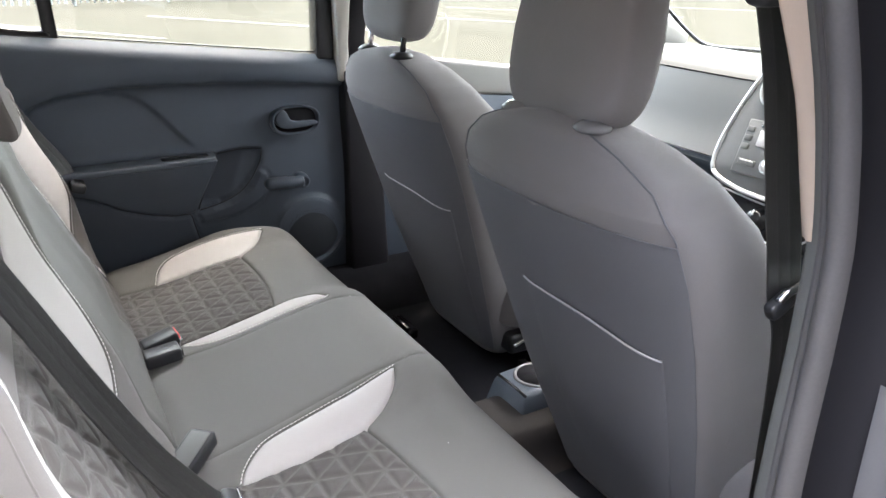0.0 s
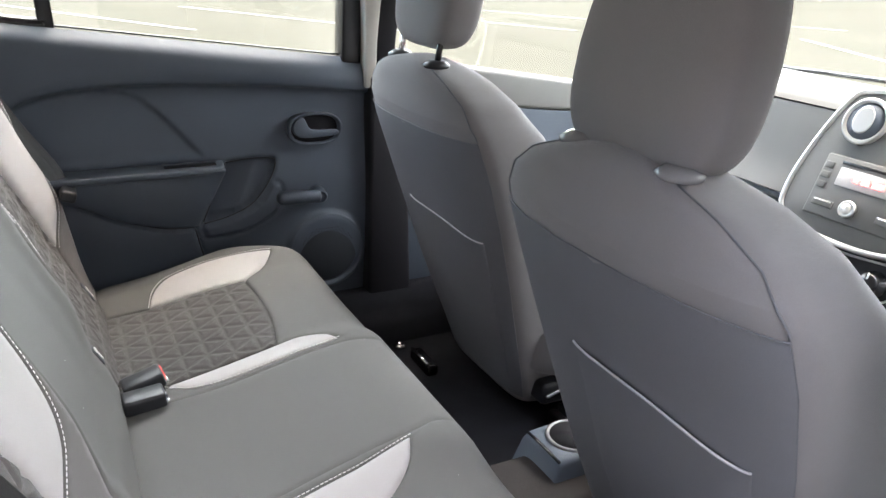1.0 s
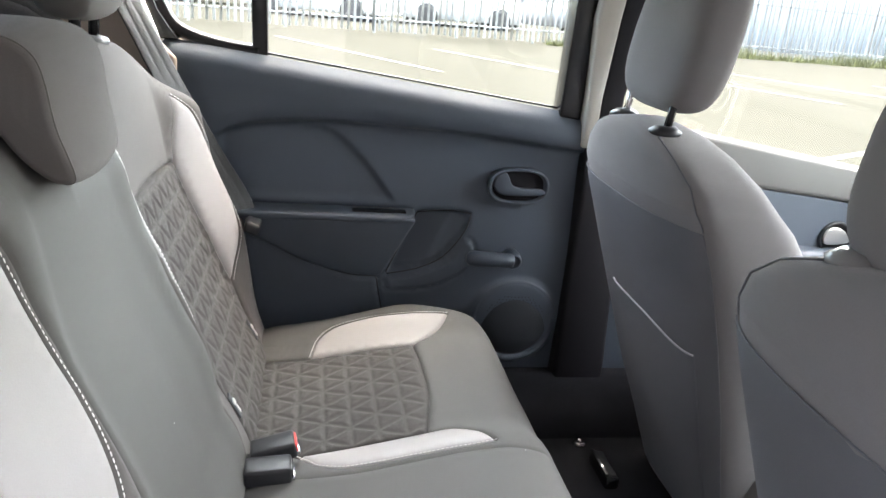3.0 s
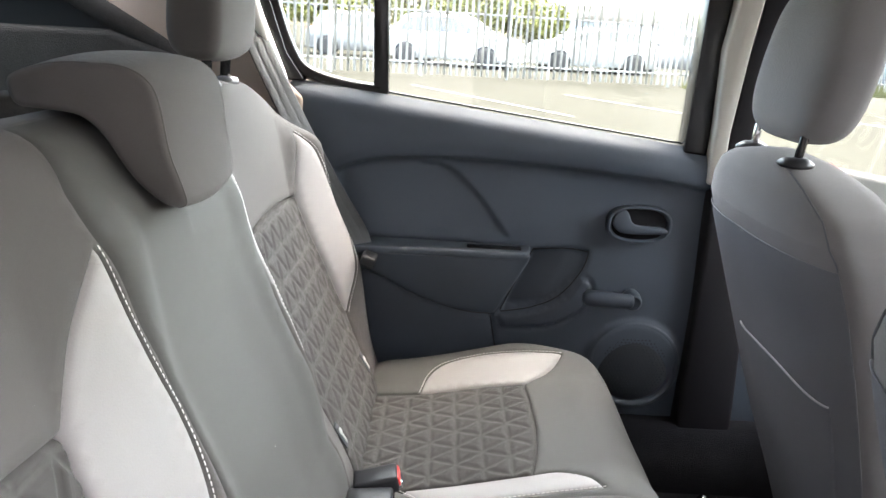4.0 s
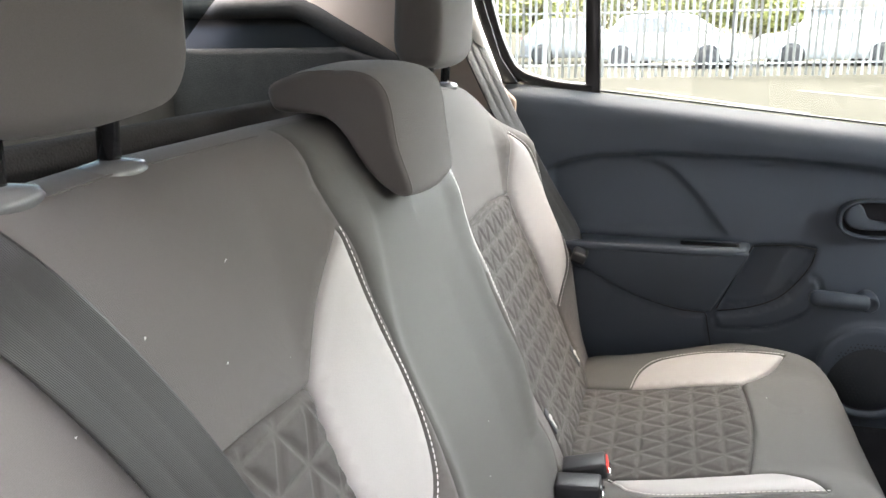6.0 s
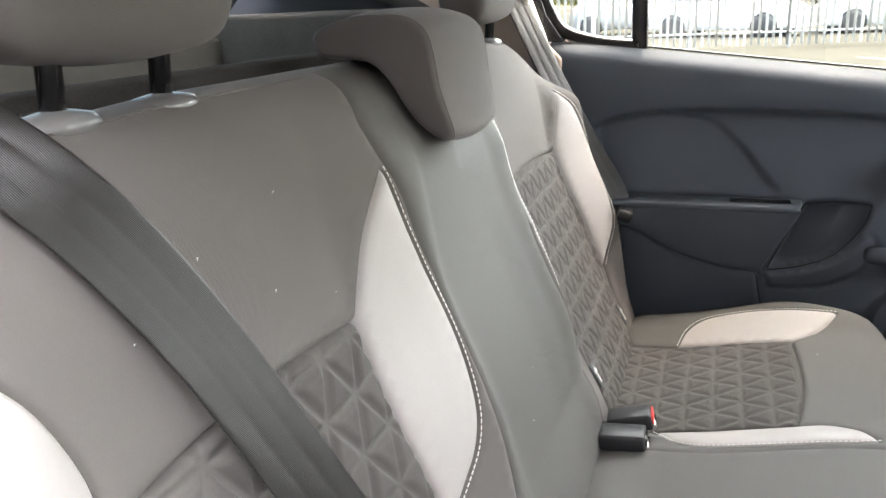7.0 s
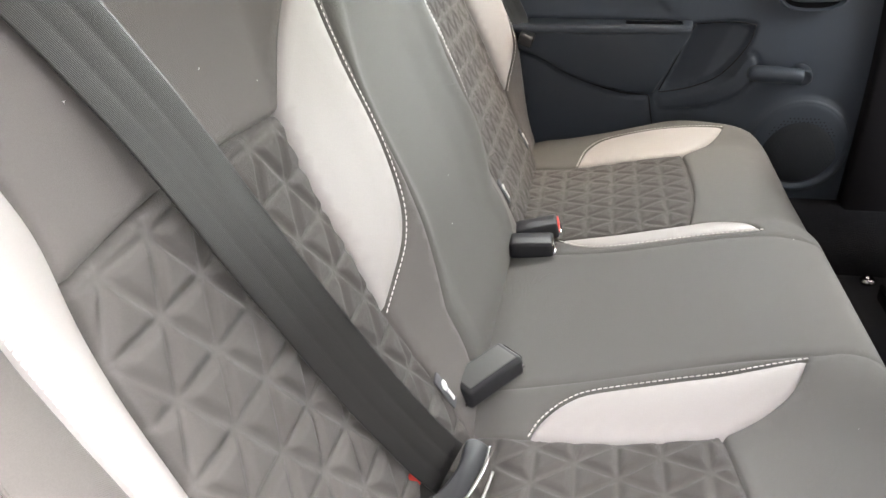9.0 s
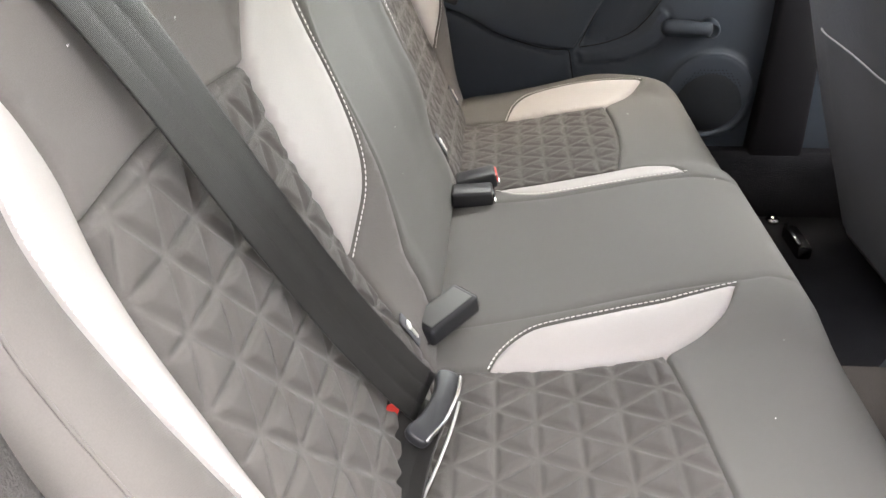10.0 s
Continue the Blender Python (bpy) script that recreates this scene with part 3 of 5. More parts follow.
def padded(prof, half, r, width, crown=0.006):
    """A padded block: a closed side outline (x, z) carried across y, with small rounded rims and a slight crown."""
    prof = np.asarray(prof)
    t = np.roll(prof, -1, axis=0) - np.roll(prof, 1, axis=0)
    nrm = np.stack([t[:, 1], -t[:, 0]], 1)
    nrm /= np.linalg.norm(nrm, axis=1)[:, None]
    area = np.sum(prof[:, 0] * np.roll(prof[:, 1], -1) - np.roll(prof[:, 0], -1) * prof[:, 1])
    nrm *= 1 if area > 0 else -1
    side = [half - r + r * math.sin(k) for k in np.linspace(0, math.pi / 2, 7)]
    flat = list(np.linspace(0, half - r, 9)[:-1])
    ys = flat + side
    ys = [-y for y in ys[::-1]] + ys[1:]
    rows = []
    for y in ys:
        over = max(0.0, (abs(y) - (half - r)) / r)
        inset = r * (1 - math.sqrt(max(0.0, 1 - over * over)))
        q = prof + nrm * (crown * (1 - (y / half) ** 2) - inset)
        rows.append([(a, y * width(b), b) for a, b in q])
    return grid_mesh(rows, close_v=True, cap=True)


def build_rear_headrest(y, label):
    h = thing("rear_headrest", label, "headrest", (-0.575, y, 1.07), "rear headrests")
    prof = spline([(-0.562, 1.099), (-0.548, 1.108), (-0.541, 1.135), (-0.541, 1.20), (-0.548, 1.26), (-0.562, 1.288), (-0.588, 1.292), (-0.604, 1.265), (-0.608, 1.20), (-0.612, 1.135), (-0.606, 1.108), (-0.588, 1.098)], 4, True)
    def width(z):
        low = np.interp(z, [1.085, 1.097, 1.108, 1.13], [0.74, 0.86, 0.94, 1.0])
        return low * np.interp(z, [1.2, 1.25, 1.28, 1.30], [1.0, 0.97, 0.90, 0.80])
    bm = padded(prof, 0.104, 0.014, width, 0.008)
    bmesh.ops.translate(bm, vec=(0, y, 0.004), verts=bm.verts)
    part("cushion", bm, FABRIC, h)
    for d in (-0.048, 0.048):
        part("post", tube([(-0.578, y + d, 1.04), (-0.570, y + d, 1.15)], 0.0075, 14), GLOSS, h, "black steel post")
        part("collar", flat_collar(y + d), GLOSSGREY, h, "shiny oval plastic collar")
    return h


build_rear_headrest(-0.411, "charcoal cloth headrest on two posts above the bench")
build_rear_headrest(0.418, "charcoal cloth headrest on two posts above the bench")


def build_middle_headrest():
    h = thing("middle_headrest", "low saddle-shaped charcoal headrest pushed onto the backrest", "headrest", (-0.56, 0, 1.06))
    prof = spline([(-0.596, 1.086), (-0.595, 1.101), (-0.566, 1.112), (-0.535, 1.115), (-0.500, 1.113), (-0.480, 1.101), (-0.472, 1.080), (-0.467, 1.045), (-0.458, 1.006), (-0.462, 0.994), (-0.478, 0.996),
                   (-0.500, 1.020), (-0.520, 1.055), (-0.540, 1.072), (-0.570, 1.076), (-0.590, 1.078)], 5, closed=True)
    def width(z):
        return np.interp(z, [0.985, 0.995, 1.01, 1.04, 1.07], [0.72, 0.80, 0.88, 0.97, 1.0])
    bm = padded(prof, 0.093, 0.006, width, 0.007)
    bmesh.ops.translate(bm, vec=(0, -0.008, 0), verts=bm.verts)
    part("cushion", bm, FABRIC, h)
    for sgn in (-1, 1):
        edge = prof[np.array([k for k in range(len(prof)) if k < 48])]
        part("seam", tube([(x, -0.008 + sgn * 0.0885 * width(z), z) for x, z in edge], 0.0011, 6), FABRIC, h)
    part("post", tube([(-0.575, -0.05, 1.03), (-0.575, -0.05, 1.09)], 0.006), GLOSS, h, "black steel post")
    part("post", tube([(-0.575, 0.05, 1.03), (-0.575, 0.05, 1.09)], 0.006), GLOSS, h, "black steel post")
    return h


build_middle_headrest()


# ---- belts and buckles ----
def strap(path, width, across, thick=0.0014, n=31):
    """A webbing ribbon: path in 3D, across gives its sideways direction at each point."""
    path = np.asarray(path, float)
    rows = []
    for i, p in enumerate(path):
        a = np.asarray(across(i / (len(path) - 1)), float)
        t = path[min(i + 1, len(path) - 1)] - path[max(i - 1, 0)]
        t /= np.linalg.norm(t)
        a = a - t * (a @ t)
        a /= np.linalg.norm(a)
        nn = np.cross(t, a)
        ring = []
        ks = np.linspace(-0.5, 0.5, n)
        ribs = 0.0005 * np.abs(np.cos(ks * math.pi * 3)) ** 0.6
        ring += [p + a * k * width + nn * (thick / 2 + r) for k, r in zip(ks, ribs)]
        ring += [p + a * k * width - nn * (thick / 2) for k in ks[::-1]]
        rows.append(ring)
    return grid_mesh(rows, close_v=True, cap=True)


def build_right_belt():
    b = thing("rear_seat_belt", "black webbing seat belt laid across the backrest and buckled", "seat belt", (-0.40, -0.42, 0.7))
    path = even(spline([(-0.64, -0.60, 1.105), (-0.575, -0.556, 1.090), (-0.520, -0.521, 1.038), (-0.484, -0.474, 0.945), (-0.442, -0.437, 0.83), (-0.395, -0.404, 0.716), (-0.354, -0.384, 0.638), (-0.333, -0.372, 0.602)], 8), 0.012)
    part("webbing", strap(path, 0.047, lambda k: (0.12 + 0.40 * k, 0.9, 0.2 + 0.1 * k)), BELT, b)
    part("lap_webbing", strap(even(spline([(-0.330, -0.372, 0.598), (-0.345, -0.42, 0.570), (-0.36, -0.55, 0.548), (-0.39, -0.66, 0.545)], 6), 0.012), 0.047, lambda k: (0.9, 0.1, 0.4)), BELT, b)
    turn = Matrix.Translation((-0.323, -0.384, 0.600)) @ Matrix.Rotation(radians(-15), 4, "Z") @ Matrix.Rotation(radians(22), 4, "Y")
    bm = slab(spline([(-0.014, -0.038), (-0.004, -0.045), (0.008, -0.042), (0.011, -0.02), (0.012, 0.0), (0.011, 0.025), (0.008, 0.045), (-0.004, 0.048), (-0.013, 0.040), (-0.008, 0.02), (-0.007, 0.0), (-0.009, -0.02)], 4, True), "z", -0.005, 0.005, 0.0025)
    bmesh.ops.transform(bm, matrix=turn, verts=bm.verts)
    tongue = part("tongue", bm, PLASTIC2, b, "black plastic belt tongue with steel edge")
    bm = tube(spline([(0.006, -0.044, 0.006), (0.0115, -0.02, 0.007), (0.0125, 0.0, 0.007), (0.0115, 0.025, 0.007), (0.007, 0.046, 0.006)], 5), 0.0022, 8)
    bmesh.ops.transform(bm, matrix=turn, verts=bm.verts)
    part("tongue_plate", bm, CHROME, tongue, "steel edge")
    part("edge_cord", tube(spline([(-0.305, -0.300, 0.534), (-0.312, -0.345, 0.534), (-0.326, -0.405, 0.533), (-0.345, -0.47, 0.530)], 5), 0.0016, 8), SILVER, b, "thin pale cord")


build_right_belt()


def build_buckle(at, heading, pitch, red, label, length=0.062, mat=None):
    k = thing("seat_belt_buckle", label, "belt buckle", at, "rear belt buckles")
    m = Matrix.Translation(at) @ Matrix.Rotation(radians(heading), 4, "Z") @ Matrix.Rotation(radians(-pitch), 4, "Y")
    bm = box(0, 0, 0, length, 0.040, 0.024, 0.005, 3)
    bmesh.ops.transform(bm, matrix=m, verts=bm.verts)
    body = part("housing", bm, mat or PLASTIC2, k)
    bm = box(length / 2 - 0.002, 0, 0.002, 0.008, 0.032, 0.013, 0.002, 2)
    bmesh.ops.transform(bm, matrix=m, verts=bm.verts)
    part("release_button", bm, RED if red else GLOSS, k, "red release button" if red else "")
    bm = box(length / 2 + 0.001, 0, -0.007, 0.006, 0.030, 0.005, 0.001, 1)
    bmesh.ops.transform(bm, matrix=m, verts=bm.verts)
    part("slot_rim", bm, CHROME, k, "steel slot rim")
    bm = box(-length / 2 - 0.03, 0, -0.008, 0.08, 0.028, 0.004, 0.001, 1)
    bmesh.ops.transform(bm, matrix=m, verts=bm.verts)
    part("stalk", bm, BELT, k, "black webbing stalk")
    if mat:
        # reflection on the dark housing's top, made as a lighter grey plate
        bm = box(0, 0, 0.0115, length - 0.012, 0.030, 0.003, 0.0012, 2)
        bmesh.ops.transform(bm, matrix=m, verts=bm.verts)
        part("top_sheen", bm, DASHGREY, body, "grey plate standing in for the sheen on the top")
    return k


build_buckle((-0.300, 0.185, 0.556), 5, 14, True, "black buckle with red button lying on the bench")
build_buckle((-0.305, 0.140, 0.552), 2, 4, False, "black buckle with steel slot lying on the bench")
build_buckle((-0.327, -0.188, 0.563), 48, 10, False, "black buckle with its top sheen in grey, standing up from the bench gap", 0.076, PLASTIC2)
build_buckle((-0.369, -0.352, 0.568), -60, 35, True, "black buckle with red button holding a tongue", 0.06)


# ---- front seats ----
SEAT_Z = np.array([0.33, 0.40, 0.50, 0.62, 0.75, 0.85, 0.915, 0.960, 0.992, 1.012, 1.022])
SEAT_W = np.array([0.155, 0.172, 0.192, 0.214, 0.231, 0.238, 0.233, 0.205, 0.150, 0.085, 0.02])
SEAT_D = np.array([0.16, 0.18, 0.20, 0.212, 0.208, 0.190, 0.165, 0.130, 0.105, 0.075, 0.03])


def seat_point(phi, z, off=0.0):
    w, d = np.interp(z, SEAT_Z, SEAT_W) + off, np.interp(z, SEAT_Z, SEAT_D) + 2 * off
    c, s = math.cos(phi), math.sin(phi)
    e = 2 / (4.8 + 0.7 * ease(0.3, -0.3, s))
    y = w * math.copysign(abs(c) ** e, c)
    x = d / 2 * math.copysign(abs(s) ** e, s)
    lean = (0.90 - z) * 0.33
    mid = np.interp(z, SEAT_Z, SEAT_D) / 2 if z < 0.93 else np.interp(0.93, SEAT_Z, SEAT_D) / 2 - 0.1 * (z - 0.93)
    belly = (0.012 - 0.030 * (1 - (y / 0.25) ** 2)) * ease(0.40, 0.6, z) * max(0, -s)
    return (lean + mid + x + belly, y, z)


def build_front_seat(name, label, low, pocket_z):
    s = tagged(new(name), label, "car seat", "front seats")
    zs = np.concatenate([np.linspace(0.33, 0.93, 26), 1.022 - 0.092 * np.cos(np.linspace(0, math.pi / 2, 14)[1:] )])
    phis = np.linspace(0, 2 * math.pi, 64, endpoint=False)
    shell = part("backrest", grid_mesh([[seat_point(p, z) for p in phis] for z in zs], close_v=True, cap=True), FRONTCLOTH, s, "charcoal cloth backrest")
    # dark rear panel below the seam
    a0, a1 = math.pi * 1.19, math.pi * 1.81
    rows = []
    for z in np.linspace(0.345, 0.905, 40):
        rows.append([seat_point(p, z, 0.0035 * min(1, 60 * (0.905 - z) + 0.1)) for p in np.linspace(a0, a1, 48)])
    panel = part("rear_panel", grid_mesh(rows), BACKCLOTH, s, "smooth dark rear panel")
    # side seams and top seam
    for a in (a0, a1):
        part("seam", tube([seat_point(a, z, 0.003) for z in np.linspace(0.35, 0.905, 30)], 0.0010, 6), BACKCLOTH, s)
    part("seam", tube([seat_point(p, 0.905, 0.0025) for p in np.linspace(a0, a1, 40)], 0.0010, 6), BACKCLOTH, s)
    part("seam", tube([seat_point(a0, z, 0.0008) for z in np.linspace(0.907, 1.008, 18)], 0.0013, 6), BACKCLOTH, s)
    part("seam", tube([seat_point(a1, z, 0.0008) for z in np.linspace(0.907, 1.008, 18)], 0.0013, 6), BACKCLOTH, s)
    # map pocket
    b0, b1 = math.pi * 1.327, math.pi * 1.512
    rows = []
    for k in np.linspace(0, 1, 24):
        row = []
        for p in np.linspace(b0, b1, 40):
            f = (p - b0) / (b1 - b0)
            z = 0.38 + (pocket_z[0] + (pocket_z[1] - pocket_z[0]) * f - 0.007 * math.sin(f * math.pi) - 0.38) * k
            row.append(seat_point(p, z, 0.0035 + 0.004 * math.sin((p - b0) / (b1 - b0) * math.pi) ** 0.4 * min(1, 6 * k + 0.1)))
        rows.append(row)
    pocket = part("map_pocket", grid_mesh(rows), BACKCLOTH, s, "dark cloth map pocket")
    top = [tuple(np.array(p) + (-0.002, 0, 0.001)) for p in rows[-1]]
    part("piping", tube(top, 0.0016, 8), SILVER_CLOTH, pocket, "pale grey piping")
    # headrest
    def bend(q):
        q = q.copy()
        q[0] += 0.16 * q[2] + (0.010 * (1 - (q[1] / 0.125) ** 2))
        q[1] *= 1 - 0.10 * max(0, q[2]) / 0.1
        return q
    part("headrest", pillow(0.046, 0, 1.155 - low, 0.092, 0.232, 0.225, 3.6, 40, 26, bend), FRONTCLOTH, s, "charcoal cloth headrest")
    for d in (-0.076, 0.076):
        part("post", tube([(0.005, d, 0.98), (0.02, d, 1.09)], 0.006), CHROME if d > 0 else GLOSS, s)
        part("collar", lathe([(0.014, 0), (0.023, 0.003), (0.024, 0.008), (0.014, 0.015)], 18, "z", (0.008, d, 1.006)), GLOSSGREY if low > 0.02 else PLASTIC2, s, "oval plastic post collar")
    # seat base
    def dish(q):
        q = q.copy()
        q[2] += 0.02 * abs(q[1] / 0.24) ** 2 + 0.05 * q[0]
        return q
    part("seat_base", pillow(0.44, 0, 0.47, 0.54, 0.52, 0.16, 4.0, 32, 16, dish), FRONTCLOTH, s)
    part("frame", box(0.42, 0, 0.37, 0.42, 0.40, 0.05, 0.01), PLASTIC2, s, "black steel seat frame")
    for d in (-0.19, 0.19):
        part("rail", box(0.46, d, 0.300, 0.38, 0.035, 0.05, 0.004), MATTBLACK, s, "black steel floor rail")
        part("rail_end", box(0.262, d, 0.295, 0.020, 0.045, 0.030, 0.004), MATTBLACK, s, "black rail end cap")
    part("lever", tube(spline([(0.20, -0.225, 0.385), (0.23, -0.232, 0.40), (0.27, -0.232, 0.398)], 4), 0.005), CHROME, s, "shiny adjuster lever")
    return s


SILVER_CLOTH = material("pale_piping", (0.34, 0.34, 0.35), 0.5, grain=500, vary=0.05)
build_front_seat("passenger_seat", "dark cloth passenger seat with a map pocket on its back", 0.008, (0.712, 0.733)).location = (0.224, 0.345, 0)
build_front_seat("driver_seat", "dark cloth driver seat with its headrest pushed low", 0.045, (0.737, 0.762)).location = (0.128, -0.352, 0)


# ---- rear left door ----
DOOR_Y = 0.72


def sill_z(x):
    return 1.052 - 0.115 * (x + 0.51)


recess = spline([(-0.445, 0.865), (-0.435, 0.885), (-0.40, 0.903), (-0.33, 0.917), (-0.21, 0.922), (0.0, 0.915), (0.15, 0.903), (0.30, 0.886)], 8)
arc = spline([(-0.33, 0.914), (-0.25, 0.908), (-0.21, 0.895), (-0.175, 0.865), (-0.144, 0.832), (-0.115, 0.795), (-0.091, 0.765)], 6)
arm = np.concatenate([spline([(-0.50, 0.756), (-0.25, 0.756), (-0.075, 0.752), (-0.056, 0.744)], 6)[:-1], spline([(-0.056, 0.744), (-0.085, 0.68), (-0.114, 0.618)], 5)[:-1],
                      spline([(-0.114, 0.618), (-0.18, 0.622), (-0.27, 0.650), (-0.353, 0.696), (-0.50, 0.74)], 6)[:-1]])
scoop = np.concatenate([spline([(-0.045, 0.750), (0.02, 0.755), (0.066, 0.750)], 4)[:-1], spline([(0.066, 0.750), (0.055, 0.71), (0.014, 0.655), (-0.04, 0.628), (-0.103, 0.615)], 5)[:-1],
                        spline([(-0.103, 0.615), (-0.075, 0.68), (-0.045, 0.750)], 5)[:-1]])
strip = np.concatenate([spline([(-0.104, 0.610), (-0.04, 0.622), (0.020, 0.649), (0.058, 0.700)], 5)[:-1], spline([(0.058, 0.700), (0.078, 0.682), (0.070, 0.632), (0.0, 0.590), (-0.099, 0.580)], 5)])
lower = np.concatenate([spline([(-0.50, 0.735), (-0.355, 0.690), (-0.27, 0.643), (-0.18, 0.614), (-0.120, 0.610)], 6)[:-1], spline([(-0.120, 0.610), (-0.108, 0.55), (-0.085, 0.46), (-0.08, 0.40)], 5)[:-1], [(-0.08, 0.40), (-0.50, 0.40)]])


def build_rear_door():
    d = thing("rear_door", "closed rear car door with black plastic trim", "car door", (-0.1, 0.72, 0.36))
    outline = even(np.array([(-0.53, 0.36), (0.295, 0.36), (0.295, sill_z(0.295)), (-0.53, sill_z(-0.53)), (-0.53, 0.36)]), 0.02)[:-1]
    regions = [even(np.vstack([r, r[:1]]), 0.009)[:-1] for r in (arm, scoop, strip, lower)]
    v, f, cls = cut_sheet(outline, regions, 0.0062)
    x, z = v[:, 0], v[:, 1]
    zr = np.interp(x, recess[:, 0], recess[:, 1])
    h = np.zeros(len(v))
    live = ease(-0.45, -0.42, x)
    h -= 0.018 * live * ease(zr + 0.003, zr - 0.005, z) * ease(zr - 0.24, zr - 0.02, z)
    h += 0.010 * ease(0.0, 0.06, sill_z(x) - z) * ease(zr - 0.02, zr + 0.03, z)
    xa = np.interp(-z, -arc[:, 1], arc[:, 0])
    soft = ease(xa + 0.004, xa - 0.006, x) * ease(0.76, 0.78, z) * ease(zr, zr - 0.012, z) * live
    h -= 0.007 * soft
    for i, rise in ((1, -0.016), (2, 0.007), (3, 0.006)):
        h += rise * ease(0.0, 0.006, away(v, regions[i])) * inside(v, regions[i])
    side = np.interp(z, [0.612, 0.68, 0.75], [-0.105, -0.078, -0.048])
    h -= 0.030 * inside(v, regions[1]) * np.clip(1 - (x - side) / 0.075, 0, 1) * ease(0.0, 0.010, away(v, regions[1]))
    ina = inside(v, regions[0])
    h -= np.where(ina, 0.006 * ease(0, 0.006, away(v, regions[0])), 0)
    for r in regions:
        h -= 0.0035 * np.exp(-(away(v, r) / 0.003) ** 2)
    rad = np.hypot(x - 0.18, z - 0.515)
    h += 0.010 * ease(0.105, 0.085, rad)
    y = DOOR_Y - h + 0.022 * ease(1.015, 1.06, z + 0.115 * (x + 0.51)) ** 2 + 0.01 * ease(0.6, 0.36, z)
    pts = np.stack([x, y, z], 1)
    n = np.cross(pts[f[:, 1]] - pts[f[:, 0]], pts[f[:, 2]] - pts[f[:, 0]])
    if n[:, 1].sum() > 0:
        f = f[:, ::-1]
    trim = part("door_trim", tri_mesh(pts, f), PLASTIC, d, "moulded black door trim")
    block = even(np.vstack([arm, arm[:1]]), 0.012)[:-1]
    bm = bmesh.new()
    front = [bm.verts.new((a, np.interp(b, [0.600, 0.760], [0.703, 0.657]), b)) for a, b in block]
    rear = [bm.verts.new((a, 0.738, b)) for a, b in block]
    bm.faces.new(front)
    for k in range(len(block)):
        bm.faces.new((front[k - 1], front[k], rear[k], rear[k - 1]))
    bmesh.ops.recalc_face_normals(bm, faces=bm.faces)
    rim = [e for e in bm.edges if e.verts[0] in front and e.verts[1] in front]
    bmesh.ops.bevel(bm, geom=rim, offset=0.006, segments=3, affect="EDGES", profile=0.5)
    part("armrest", bm, PLASTIC, d, "black moulded armrest")
    for line in (scoop, lower):
        ring = even(np.vstack([line, line[:1]]), 0.01)
        part("panel_gap", tube([(a, DOOR_Y + 0.002, b) for a, b in ring], 0.0014, 6), PLASTIC2, d)
    part("armrest_top", slab([(-0.50, 0.655), (-0.10, 0.657), (-0.064, 0.664), (-0.056, 0.68), (-0.05, 0.725), (-0.50, 0.725)], "z", 0.742, 0.757, 0.005), PLASTIC, d, "black armrest ledge")
    part("armrest_slot", box(-0.125, 0.690, 0.7575, 0.105, 0.022, 0.004, 0.0018), GLOSS, d)
    # inside handle
    ring = np.array([(0.157 + 0.063 * math.copysign(abs(math.cos(k)) ** 0.75, math.cos(k)), 0.812 + 0.036 * math.copysign(abs(math.sin(k)) ** 0.75, math.sin(k))) for k in np.linspace(0, 2 * math.pi, 48, endpoint=False)])
    rows = []
    for sc, yy in ((1.0, DOOR_Y + 0.012), (1.0, DOOR_Y - 0.006), (0.97, DOOR_Y - 0.011), (0.90, DOOR_Y - 0.009), (0.86, DOOR_Y + 0.004), (0.80, DOOR_Y + 0.008), (0.02, DOOR_Y + 0.010)):
        rows.append([(0.157 + (a - 0.157) * sc, yy, 0.812 + (b - 0.812) * (sc if sc > 0.5 else sc) + 0) for a, b in ring])
    bez = part("inside_handle", grid_mesh(rows, close_v=True, cap=True), PLASTIC, d, "oval black handle surround")
    part("lever", slab(spline([(0.104, 0.815), (0.112, 0.836), (0.130, 0.838), (0.148, 0.812), (0.205, 0.808), (0.208, 0.798), (0.165, 0.794), (0.120, 0.796)], 5, True), "y", DOOR_Y - 0.012, DOOR_Y + 0.003, 0.003), PLASTIC, bez, "black pull lever")
    part("handle_cup", slab([(0.157 + (a - 0.157) * 0.84, 0.812 + (b - 0.812) * 0.84) for a, b in ring], "y", DOOR_Y + 0.001, DOOR_Y + 0.006), MATTBLACK, bez, "dark handle hollow", False)
    # window winder
    cr = part("window_winder", tube(spline([(0.153, 0.690, 0.662), (0.113, 0.682, 0.666), (0.056, 0.680, 0.669)], 6), [0.0145] * 6 + [0.016] * 5 + [0.0145, 0.009], 16), PLASTIC, d, "black window winder handle")
    part("winder_knob", lathe([(0.018, 0.035), (0.019, 0.02), (0.016, -0.004), (0.012, -0.008), (0.011, -0.004), (0.004, -0.003)], 20, "y", (0.158, 0.690, 0.661)), PLASTIC, cr)
    # loudspeaker
    sp = part("loudspeaker", lathe([(0.098, 0.010), (0.095, -0.003), (0.089, -0.006), (0.083, -0.004), (0.080, 0.002), (0.075, 0.004)], 48, "y", (0.18, DOOR_Y - 0.003, 0.515)), PLASTIC, d, "round black loudspeaker ring")
    part("grille", lathe([(0.080, 0.003), (0.075, -0.003), (0.04, -0.008), (0.002, -0.010)], 48, "y", (0.18, DOOR_Y - 0.003, 0.515)), SPEAKER, sp, "dark domed grille")
    dots = bmesh.new()
